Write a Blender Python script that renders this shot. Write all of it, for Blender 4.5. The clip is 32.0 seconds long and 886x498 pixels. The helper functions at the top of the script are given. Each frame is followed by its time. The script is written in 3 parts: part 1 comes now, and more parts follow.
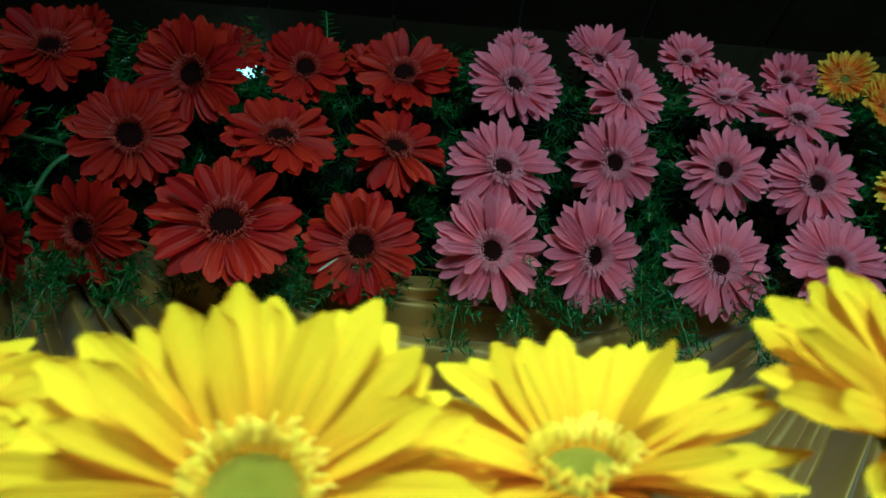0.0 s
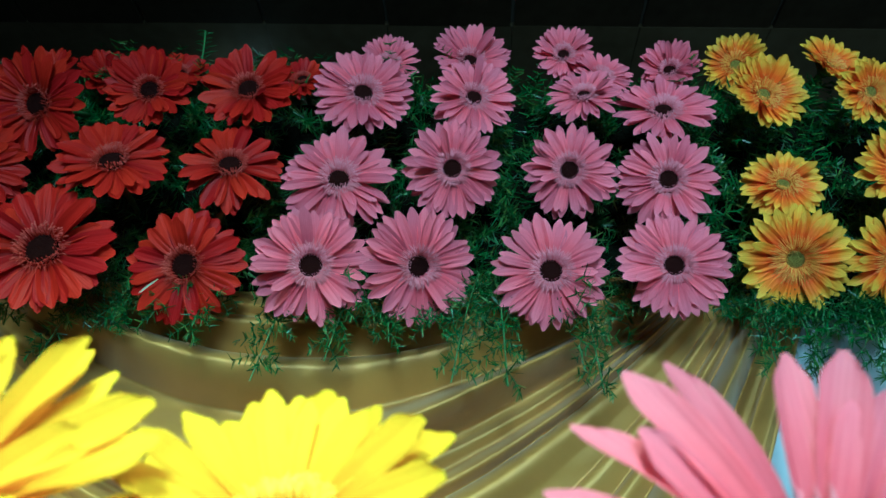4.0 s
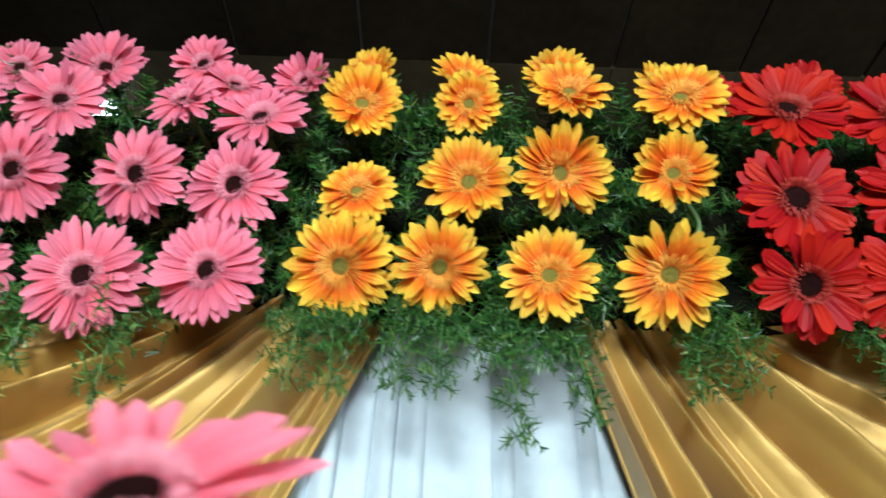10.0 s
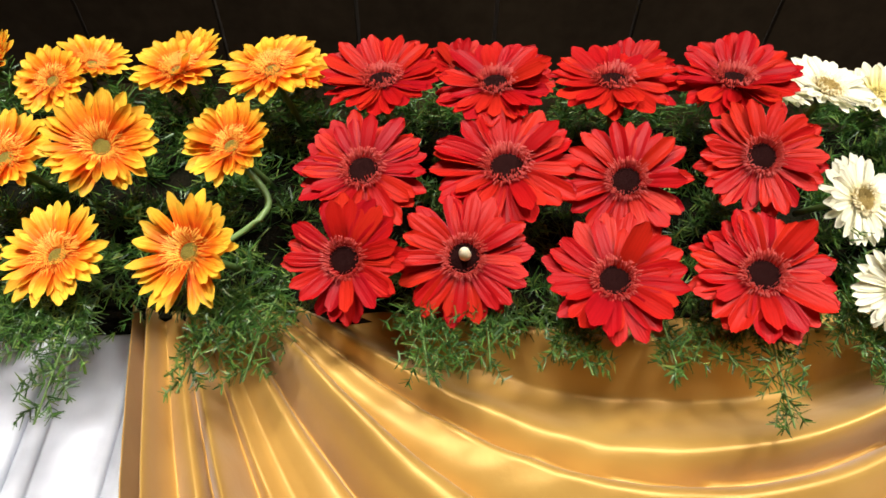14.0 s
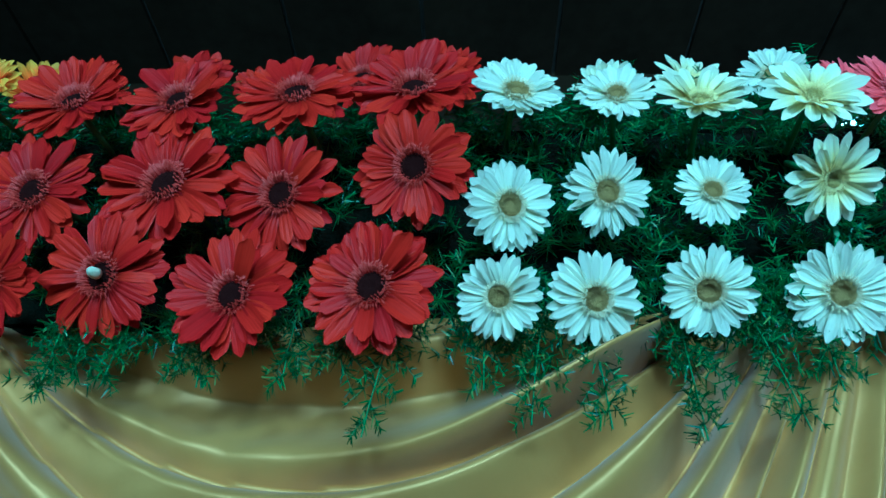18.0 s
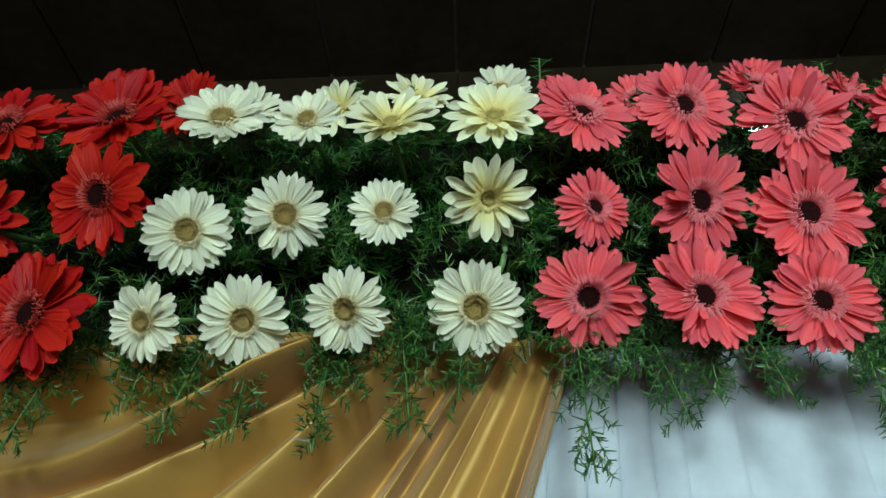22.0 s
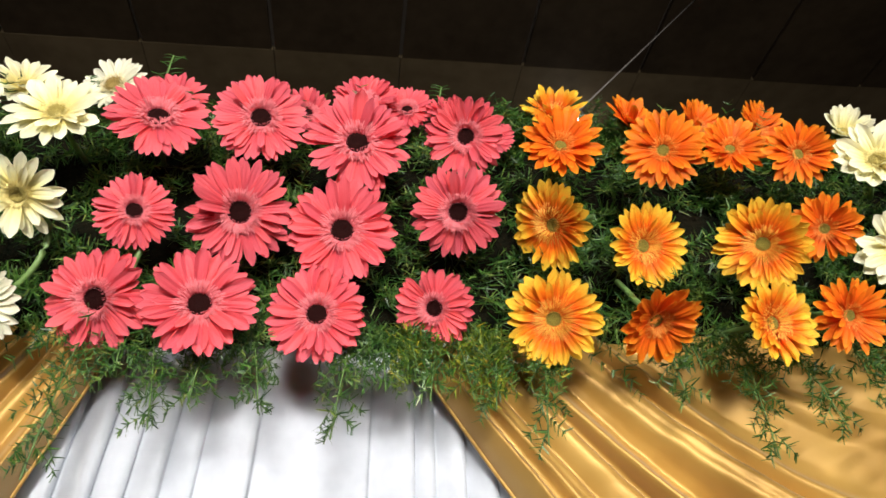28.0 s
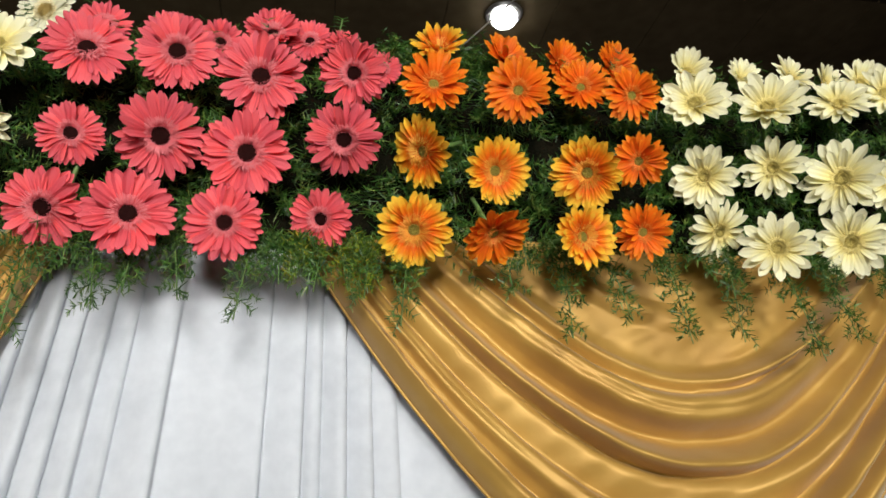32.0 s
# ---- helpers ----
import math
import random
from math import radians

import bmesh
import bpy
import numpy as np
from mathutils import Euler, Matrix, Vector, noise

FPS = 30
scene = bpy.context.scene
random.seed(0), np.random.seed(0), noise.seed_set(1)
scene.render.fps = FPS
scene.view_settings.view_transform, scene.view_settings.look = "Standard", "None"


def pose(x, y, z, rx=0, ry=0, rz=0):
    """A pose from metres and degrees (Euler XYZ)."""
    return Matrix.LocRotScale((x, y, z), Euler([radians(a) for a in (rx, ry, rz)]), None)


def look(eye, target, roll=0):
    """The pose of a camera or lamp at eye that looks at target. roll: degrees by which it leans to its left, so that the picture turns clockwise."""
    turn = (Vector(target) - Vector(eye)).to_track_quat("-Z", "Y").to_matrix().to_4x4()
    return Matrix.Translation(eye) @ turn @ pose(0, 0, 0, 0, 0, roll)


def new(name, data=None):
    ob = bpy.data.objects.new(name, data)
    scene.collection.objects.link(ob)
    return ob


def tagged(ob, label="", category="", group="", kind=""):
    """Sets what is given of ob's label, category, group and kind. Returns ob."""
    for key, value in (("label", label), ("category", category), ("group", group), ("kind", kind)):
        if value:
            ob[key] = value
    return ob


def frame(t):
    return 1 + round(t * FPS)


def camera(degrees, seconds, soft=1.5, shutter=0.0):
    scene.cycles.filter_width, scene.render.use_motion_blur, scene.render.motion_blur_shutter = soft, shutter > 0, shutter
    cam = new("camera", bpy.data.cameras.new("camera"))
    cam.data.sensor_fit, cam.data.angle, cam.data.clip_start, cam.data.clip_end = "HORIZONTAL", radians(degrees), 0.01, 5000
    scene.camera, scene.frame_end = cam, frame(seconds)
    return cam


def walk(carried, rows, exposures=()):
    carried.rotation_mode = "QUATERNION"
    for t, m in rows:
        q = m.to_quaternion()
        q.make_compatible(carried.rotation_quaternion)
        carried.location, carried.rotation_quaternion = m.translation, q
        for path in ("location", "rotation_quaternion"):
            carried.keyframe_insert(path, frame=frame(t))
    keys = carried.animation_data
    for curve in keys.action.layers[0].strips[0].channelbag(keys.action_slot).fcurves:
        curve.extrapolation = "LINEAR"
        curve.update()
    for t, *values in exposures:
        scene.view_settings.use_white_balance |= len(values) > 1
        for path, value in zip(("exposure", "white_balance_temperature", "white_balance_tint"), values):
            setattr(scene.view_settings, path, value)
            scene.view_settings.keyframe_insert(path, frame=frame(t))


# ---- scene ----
cam = camera(64.2, 32.0, 1.5, 0.4)
cam.data.dof.use_dof = True
cam.data.dof.focus_distance, cam.data.dof.aperture_fstop = 0.74, 15.0
PATH = [
    (0, (0.009, -0.014, 1.596), (0.071, 1.688, 2.644), 2.94),
    (0.5, (0.079, -0.008, 1.607), (0.001, 1.706, 2.635), 5.82),
    (1, (0.149, -0.016, 1.622), (0.023, 1.675, 2.682), 4.55),
    (1.5, (0.186, -0.015, 1.625), (0.016, 1.68, 2.673), 4.71),
    (2, (0.218, -0.022, 1.625), (0.054, 1.684, 2.655), 5.26),
    (2.5, (0.233, -0.025, 1.625), (0.069, 1.669, 2.676), 4.84),
    (4.5, (0.261, -0.01, 1.626), (0.143, 1.696, 2.663), 3.69),
    (5, (0.282, -0.01, 1.623), (0.17, 1.69, 2.67), 3.55),
    (5.5, (0.317, -0.011, 1.62), (0.222, 1.694, 2.662), 3.35),
    (6, (0.326, -0.007, 1.624), (0.233, 1.694, 2.671), 4.14),
    (6.5, (0.317, -0.013, 1.62), (0.389, 1.675, 2.69), 1.15),
    (7, (0.377, -0.007, 1.628), (0.403, 1.704, 2.664), 2.28),
    (7.5, (0.479, -0.002, 1.627), (0.395, 1.694, 2.684), 3.26),
    (8, (0.539, -0.012, 1.63), (0.427, 1.686, 2.681), 3.88),
    (8.5, (0.585, -0.012, 1.628), (0.504, 1.688, 2.679), 3.85),
    (9, (0.599, -0.004, 1.633), (0.579, 1.671, 2.725), 3.45),
    (9.5, (0.593, 0.01, 1.631), (0.645, 1.638, 2.791), 2.32),
    (10, (0.645, 0.03, 1.628), (0.648, 1.673, 2.769), 2.06),
    (10.5, (0.761, 0.042, 1.632), (0.763, 1.693, 2.761), 2.16),
    (11, (0.846, 0.04, 1.63), (0.848, 1.685, 2.768), 2.08),
    (11.5, (0.899, 0.043, 1.623), (0.89, 1.685, 2.765), 3.32),
    (12, (0.939, 0.037, 1.623), (0.997, 1.678, 2.765), 2.59),
    (12.5, (0.959, 0.051, 1.623), (1.082, 1.697, 2.753), 2.48),
    (13, (0.972, 0.089, 1.628), (1.126, 1.706, 2.795), 2.52),
    (13.5, (0.99, 0.108, 1.633), (1.15, 1.685, 2.853), 0.09),
    (14, (1.06, 0.11, 1.629), (1.09, 1.682, 2.865), 0.40),
    (14.5, (1.131, 0.093, 1.634), (1.056, 1.678, 2.852), 1.23),
    (15, (1.184, 0.097, 1.631), (1.168, 1.7, 2.827), 0.26),
    (15.5, (1.24, 0.071, 1.634), (1.238, 1.662, 2.845), -0.15),
    (17.5, (1.399, 0.082, 1.647), (1.335, 1.681, 2.847), 0.43),
    (18, (1.407, 0.077, 1.643), (1.34, 1.683, 2.833), 0.94),
    (18.5, (1.42, 0.075, 1.646), (1.408, 1.707, 2.802), 0.12),
    (19, (1.43, 0.089, 1.641), (1.513, 1.688, 2.84), 1.33),
    (19.5, (1.44, 0.115, 1.632), (1.523, 1.725, 2.816), 1.23),
    (20, (1.482, 0.114, 1.638), (1.616, 1.717, 2.826), 0.79),
    (20.5, (1.571, 0.096, 1.65), (1.546, 1.702, 2.842), 0.03),
    (21, (1.653, 0.069, 1.651), (1.649, 1.661, 2.862), -2.21),
    (21.5, (1.69, 0.04, 1.648), (1.666, 1.67, 2.807), -1.92),
    (22, (1.705, 0.039, 1.646), (1.667, 1.666, 2.808), -1.25),
    (22.5, (1.716, 0.065, 1.637), (1.776, 1.667, 2.833), -2.14),
    (23, (1.772, 0.07, 1.64), (1.773, 1.695, 2.806), -0.86),
    (23.5, (1.871, 0.038, 1.652), (1.766, 1.67, 2.803), -0.55),
    (24, (1.952, 0.021, 1.66), (1.854, 1.673, 2.783), -1.50),
    (24.5, (1.954, 0.001, 1.656), (1.899, 1.64, 2.8), 1.17),
    (26.5, (2.014, -0.011, 1.653), (2.111, 1.637, 2.782), -0.83),
    (27, (2.028, -0.006, 1.647), (2.175, 1.656, 2.75), -2.03),
    (27.5, (2.06, -0.013, 1.642), (2.226, 1.652, 2.737), -2.25),
    (28, (2.065, -0.021, 1.642), (2.304, 1.633, 2.741), -2.78),
    (28.5, (2.076, -0.016, 1.634), (2.36, 1.642, 2.716), -3.24),
    (29, (2.095, -0.029, 1.637), (2.424, 1.624, 2.714), -3.33),
    (29.5, (2.111, -0.037, 1.641), (2.46, 1.62, 2.705), -3.35),
    (30, (2.09, -0.045, 1.634), (2.451, 1.63, 2.665), -3.15),
    (30.5, (2.041, -0.077, 1.607), (2.473, 1.636, 2.545), -5.34),
    (31, (2.015, -0.114, 1.613), (2.47, 1.59, 2.556), -3.66),
    (31.5, (2.066, -0.156, 1.597), (2.511, 1.591, 2.464), -4.30),
    (32, (2.131, -0.218, 1.59), (2.5, 1.584, 2.375), -2.87),
]
walk(cam, [(t, look(eye, target, roll)) for t, eye, target, roll in PATH],
     [(0, -2.35, 3750, -44), (2.5, -1.95, 3600, -36), (4.5, -1.45, 3600, -32), (6, -0.95, 3600, -28), (7, -0.85, 3700, -34), (8, -0.82, 3700, -42), (9, -0.72, 4200, -28), (10, -0.5, 5000, -8), (11, -0.5, 5300, 4), (12, -0.4, 5600, 8), (13, -0.2, 6000, 15), (15.5, -0.1, 6300, 12), (17.5, -1.3, 3000, -28), (18, -1.2, 3000, -32), (19, -1.4, 2800, -32), (20, -1.6, 3700, -32), (21, -1.6, 4400, -24), (23, -1.2, 5500, -8), (24.5, -0.9, 6000, 0), (26.5, -0.58, 6100, 12), (29, -0.68, 6100, 12), (30, -0.74, 6100, 8), (32, -1.08, 6100, 9)])

# ---- world and light ----
world = bpy.data.worlds.new("world")
scene.world = world
world.use_nodes = True
world.node_tree.nodes["Background"].inputs[0].default_value = (0.9, 0.95, 1.0, 1)
world.node_tree.nodes["Background"].inputs[1].default_value = 0.02

CEILING = 3.72


def lamp(name, kind, place, target, watts, size=0.2, colour=(1, 0.94, 0.84), cone=60, blend=0.4):
    data = bpy.data.lights.new(name, kind)
    data.energy, data.color = watts, colour
    if kind == "SPOT":
        data.spot_size, data.spot_blend, data.shadow_soft_size = radians(cone), blend, size
    else:
        data.shape, data.size = "DISK", size
    ob = new(name, data)
    ob.matrix_world = look(place, target)
    return ob


for x in (0.4, 1.95, 3.3):
    lamp("stage_lamp", "AREA", (x, -2.4, 2.22), (x, 0.6, 2.05), 25, 0.9).data.spread = radians(95)
    lamp("stage_beam", "AREA", (x, -2.45, 2.34), (x, 0.6, 2.05), 8, 0.5).data.spread = radians(44)
lamp("aisle_spot", "SPOT", (-0.1, -1.6, 3.3), (-0.02, 0.17, 1.66), 2600, 0.3, (1, 0.86, 0.48), 22, 1.0)


# ---- materials ----
def material(name, build):
    m = bpy.data.materials.new(name)
    m.use_nodes = True
    nt = m.node_tree
    p = nt.nodes["Principled BSDF"]

    def node(kind, **values):
        n = nt.nodes.new(kind)
        for k, v in values.items():
            n.inputs[k].default_value = v
        return n

    build(nt, p, node, nt.links.new)
    return m


def ramp(nt, stops, source):
    r = nt.nodes.new("ShaderNodeValToRGB")
    e = r.color_ramp.elements
    while len(e) < len(stops):
        e.new(0.5)
    for el, (pos, col) in zip(e, stops):
        el.position, el.color = pos, (*col, 1)
    nt.links.new(source, r.inputs[0])
    return r.outputs[0]


def petal_material(name, stops, edge, gloss=0.45, glow=0.25, veins=0.22):
    """Colour along the petal, fine lengthwise veins, a slightly different tone for each petal, light through the petal."""
    def build(nt, p, node, link):
        tc = node("ShaderNodeTexCoord")
        sep = node("ShaderNodeSeparateXYZ")
        link(tc.outputs["Generated"], sep.inputs[0])
        info = node("ShaderNodeObjectInfo")
        wob = node("ShaderNodeTexNoise", Scale=5.0, Detail=2.0)
        link(tc.outputs["Object"], wob.inputs["Vector"])
        shift = node("ShaderNodeMath")
        shift.operation = "MULTIPLY_ADD"
        shift.inputs[1].default_value = 0.3
        link(wob.outputs["Fac"], shift.inputs[0])
        off = node("ShaderNodeMath")
        off.operation = "ADD"
        off.inputs[1].default_value = -0.15
        link(sep.outputs["Y"], off.inputs[0])
        link(off.outputs[0], shift.inputs[2])
        col = ramp(nt, stops, shift.outputs[0])
        wave = node("ShaderNodeTexWave", Scale=2.2, Distortion=1.5, Detail=2.0)
        wave.bands_direction = "X"
        link(tc.outputs["Generated"], wave.inputs["Vector"])
        vein = node("ShaderNodeMixRGB")
        vein.inputs[2].default_value = (*edge, 1)
        m1 = node("ShaderNodeMath")
        m1.operation = "MULTIPLY"
        m1.inputs[1].default_value = veins
        link(wave.outputs["Fac"], m1.inputs[0])
        link(m1.outputs[0], vein.inputs[0])
        link(col, vein.inputs[1])
        hsv = node("ShaderNodeHueSaturation")
        hue = node("ShaderNodeMapRange")
        hue.inputs[3].default_value, hue.inputs[4].default_value = 0.4965, 0.5035
        val = node("ShaderNodeMapRange")
        val.inputs[3].default_value, val.inputs[4].default_value = 0.80, 1.13
        link(info.outputs["Random"], hue.inputs[0])
        link(info.outputs["Random"], val.inputs[0])
        link(hue.outputs[0], hsv.inputs["Hue"])
        link(val.outputs[0], hsv.inputs["Value"])
        link(vein.outputs[0], hsv.inputs["Color"])
        link(hsv.outputs[0], p.inputs["Base Color"])
        p.inputs["Roughness"].default_value = gloss
        p.inputs["Specular IOR Level"].default_value = 0.12
        bump = node("ShaderNodeBump", Strength=0.14, Distance=0.0015)
        link(wave.outputs["Fac"], bump.inputs["Height"])
        link(bump.outputs[0], p.inputs["Normal"])
        tr = node("ShaderNodeBsdfTranslucent")
        link(hsv.outputs[0], tr.inputs[0])
        mix = node("ShaderNodeMixShader", Fac=glow)
        link(p.outputs[0], mix.inputs[1])
        link(tr.outputs[0], mix.inputs[2])
        link(mix.outputs[0], nt.nodes["Material Output"].inputs[0])
    return material(name, build)


def mottled(name, a, b, scale, rough=0.6, bump=0.3, depth=0.002, metal=0.0, detail=4.0, glow=0.0):
    def build(nt, p, node, link):
        tc = node("ShaderNodeTexCoord")
        n1 = node("ShaderNodeTexNoise", Scale=scale, Detail=detail)
        n2 = node("ShaderNodeTexNoise", Scale=scale * 7.3, Detail=2.0)
        link(tc.outputs["Object"], n1.inputs["Vector"])
        link(tc.outputs["Object"], n2.inputs["Vector"])
        mix = node("ShaderNodeMath")
        mix.operation = "MULTIPLY_ADD"
        mix.inputs[1].default_value = 0.4
        sub = node("ShaderNodeMath")
        sub.operation = "MULTIPLY"
        sub.inputs[1].default_value = 0.6
        link(n1.outputs["Fac"], sub.inputs[0])
        link(n2.outputs["Fac"], mix.inputs[0])
        link(sub.outputs[0], mix.inputs[2])
        link(ramp(nt, [(0.33, a), (0.67, b)], mix.outputs[0]), p.inputs["Base Color"])
        p.inputs["Roughness"].default_value, p.inputs["Metallic"].default_value = rough, metal
        bp = node("ShaderNodeBump", Strength=bump, Distance=depth)
        link(n2.outputs["Fac"], bp.inputs["Height"])
        link(bp.outputs[0], p.inputs["Normal"])
        if glow:
            tr = node("ShaderNodeBsdfTranslucent")
            tr.inputs[0].default_value = (*b, 1)
            mx = node("ShaderNodeMixShader", Fac=glow)
            link(p.outputs[0], mx.inputs[1])
            link(tr.outputs[0], mx.inputs[2])
            link(mx.outputs[0], nt.nodes["Material Output"].inputs[0])
    return material(name, build)


def leaf_material(name="fern_green", tint=(1, 1, 1)):
    def build(nt, p, node, link):
        geo = node("ShaderNodeNewGeometry")
        col = ramp(nt, [(0.0, (0.014, 0.05, 0.010)), (0.45, (0.040, 0.115, 0.016)), (0.8, (0.085, 0.19, 0.026)), (1.0, (0.20, 0.26, 0.05))], geo.outputs["Random Per Island"])
        warm = node("ShaderNodeMixRGB", Fac=1.0, Color2=(*tint, 1))
        warm.blend_type = "MULTIPLY"
        link(col, warm.inputs[1])
        col = warm.outputs[0]
        link(col, p.inputs["Base Color"])
        p.inputs["Roughness"].default_value = 0.42
        tr = node("ShaderNodeBsdfTranslucent")
        link(col, tr.inputs[0])
        mx = node("ShaderNodeMixShader", Fac=0.2)
        link(p.outputs[0], mx.inputs[1])
        link(tr.outputs[0], mx.inputs[2])
        link(mx.outputs[0], nt.nodes["Material Output"].inputs[0])
    return material(name, build)


def satin():
    def build(nt, p, node, link):
        tc = node("ShaderNodeTexCoord")
        n1 = node("ShaderNodeTexNoise", Scale=9.0, Detail=3.0)
        link(tc.outputs["Object"], n1.inputs["Vector"])
        link(ramp(nt, [(0.3, (0.385, 0.212, 0.036)), (0.7, (0.48, 0.288, 0.058))], n1.outputs["Fac"]), p.inputs["Base Color"])
        p.inputs["Metallic"].default_value = 0.32
        p.inputs["Roughness"].default_value = 0.5
        p.inputs["Sheen Weight"].default_value = 0.2
        n2 = node("ShaderNodeTexNoise", Scale=34.0, Detail=3.0)
        link(tc.outputs["Object"], n2.inputs["Vector"])
        n3 = node("ShaderNodeTexNoise", Scale=1400.0, Detail=1.0)
        link(tc.outputs["Object"], n3.inputs["Vector"])
        b1 = node("ShaderNodeBump", Strength=0.16, Distance=0.006)
        link(n2.outputs["Fac"], b1.inputs["Height"])
        b2 = node("ShaderNodeBump", Strength=0.1, Distance=0.0005)
        link(n3.outputs["Fac"], b2.inputs["Height"])
        link(b1.outputs[0], b2.inputs["Normal"])
        link(b2.outputs[0], p.inputs["Normal"])
    return material("gold_satin", build)


def emitter(name, colour, power):
    def build(nt, p, node, link):
        p.inputs["Emission Color"].default_value = (*colour, 1)
        p.inputs["Emission Strength"].default_value = power
    return material(name, build)


PETAL = {
    "red": petal_material("red_petal", [(0.0, (0.27, 0.005, 0.004)), (0.5, (0.47, 0.009, 0.006)), (1.0, (0.56, 0.015, 0.009))], (0.30, 0.005, 0.004), 0.42, 0.3),
    "pink": petal_material("pink_petal", [(0.0, (0.64, 0.09, 0.135)), (0.45, (0.81, 0.165, 0.245)), (1.0, (0.88, 0.275, 0.39))], (0.62, 0.09, 0.15), 0.45, 0.34),
    "coral": petal_material("coral_petal", [(0.0, (0.68, 0.07, 0.08)), (0.45, (0.84, 0.115, 0.135)), (1.0, (0.88, 0.17, 0.20))], (0.66, 0.06, 0.09), 0.45, 0.34),
    "orange": petal_material("orange_petal", [(0.0, (0.74, 0.065, 0.005)), (0.42, (0.89, 0.165, 0.008)), (0.66, (0.92, 0.32, 0.012)), (0.86, (0.95, 0.64, 0.05))], (0.7, 0.12, 0.01), 0.45, 0.34),
    "deep": petal_material("deep_orange_petal", [(0.0, (0.74, 0.09, 0.006)), (0.5, (0.88, 0.16, 0.008)), (0.85, (0.90, 0.24, 0.010)), (1.0, (0.92, 0.42, 0.03))], (0.7, 0.10, 0.008), 0.45, 0.34),
    "lemon": petal_material("lemon_cream_petal", [(0.0, (0.80, 0.60, 0.07)), (0.35, (0.89, 0.80, 0.34)), (0.7, (0.93, 0.90, 0.60)), (1.0, (0.93, 0.91, 0.68))], (0.80, 0.74, 0.44), 0.45, 0.3),
    "white": petal_material("cream_petal", [(0.0, (0.84, 0.76, 0.34)), (0.35, (0.90, 0.88, 0.66)), (1.0, (0.93, 0.91, 0.72))], (0.74, 0.72, 0.52), 0.45, 0.34),
    "yellow": petal_material("yellow_petal", [(0.0, (0.92, 0.42, 0.001)), (0.5, (0.95, 0.59, 0.001)), (1.0, (0.95, 0.65, 0.001))], (0.90, 0.42, 0.001), 0.9, 0.3, 0.1),
}
PETAL["yellow"].node_tree.nodes["Principled BSDF"].inputs["Specular IOR Level"].default_value = 0.03
DISC_DARK = mottled("dark_disc", (0.004, 0.002, 0.002), (0.045, 0.012, 0.010), 300, 1.0, 0.8)
FLORET = {"deep": mottled("deep_floret", (0.70, 0.15, 0.01), (0.90, 0.36, 0.03), 500, 0.6, 0.2), "lemon": mottled("lemon_floret", (0.70, 0.55, 0.12), (0.90, 0.80, 0.36), 500, 0.6, 0.2), "red": mottled("red_floret", (0.24, 0.008, 0.006), (0.50, 0.04, 0.018), 500, 0.6, 0.2), "pink": mottled("pink_floret", (0.55, 0.11, 0.17), (0.80, 0.32, 0.40), 500, 0.6, 0.2), "coral": mottled("coral_floret", (0.58, 0.07, 0.09), (0.84, 0.26, 0.28), 500, 0.6, 0.2),
          "orange": mottled("orange_floret", (0.72, 0.20, 0.012), (0.92, 0.55, 0.05), 500, 0.6, 0.2), "white": mottled("cream_floret", (0.60, 0.46, 0.18), (0.88, 0.82, 0.55), 500, 0.6, 0.2), "yellow": mottled("yellow_floret", (0.80, 0.48, 0.004), (0.93, 0.66, 0.008), 500, 0.6, 0.2)}
DISC_GREEN = mottled("green_disc", (0.12, 0.11, 0.012), (0.40, 0.32, 0.03), 300, 0.8, 0.8)
DISC_TAN = mottled("tan_disc", (0.19, 0.105, 0.018), (0.68, 0.50, 0.14), 150, 0.8, 0.8)
DISC_LEMON = mottled("pale_yellow_disc", (0.38, 0.26, 0.03), (0.76, 0.64, 0.19), 150, 0.8, 0.8)
DISC_BUD = mottled("cream_bud", (0.62, 0.58, 0.36), (0.78, 0.74, 0.52), 200, 0.6, 0.3)
DISC_YELLOW = mottled("yellow_disc", (0.42, 0.34, 0.01), (0.76, 0.58, 0.02), 300, 0.8, 0.8)
STEM = mottled("stem_green", (0.08, 0.16, 0.04), (0.16, 0.26, 0.07), 40, 0.5, 0.2)
FERN = leaf_material()
# the same fern, with the cloth's warm reflected light tinted into its colour
FERN_GOLD_LIT = leaf_material("fern_gold_lit", (2.6, 1.5, 0.6))
# foam coloured near-black: the deep shade between fern and flowers is in its colour
FOAM = mottled("shade_black_foam", (0.002, 0.004, 0.002), (0.010, 0.008, 0.004), 30, 1.0, 0.8, 0.006)
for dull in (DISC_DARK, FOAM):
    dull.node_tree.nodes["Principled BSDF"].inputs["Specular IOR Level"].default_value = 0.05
GOLD = satin()
WHITE = mottled("white_cloth", (0.52, 0.55, 0.60), (0.66, 0.69, 0.74), 7, 0.7, 0.25, 0.002, glow=0.1)
WOOD = mottled("dark_ceiling_board", (0.032, 0.021, 0.011), (0.060, 0.041, 0.022), 3, 0.8, 0.15, 0.004)
TILE = mottled("brown_ceiling_board", (0.10, 0.072, 0.037), (0.168, 0.124, 0.067), 2.2, 0.7, 0.2, 0.004)
SLAB = mottled("brown_slab", (0.13, 0.11, 0.085), (0.19, 0.16, 0.13), 3, 0.8, 0.2, 0.004)
for dull in (WOOD, TILE):
    dull.node_tree.nodes["Principled BSDF"].inputs["Specular IOR Level"].default_value = 0.15
WALL = mottled("brown_wall", (0.16, 0.135, 0.11), (0.24, 0.205, 0.17), 2, 0.8, 0.3, 0.004)
FLOOR = mottled("floor_carpet", (0.16, 0.06, 0.05), (0.26, 0.10, 0.08), 12, 0.95, 0.5, 0.004)
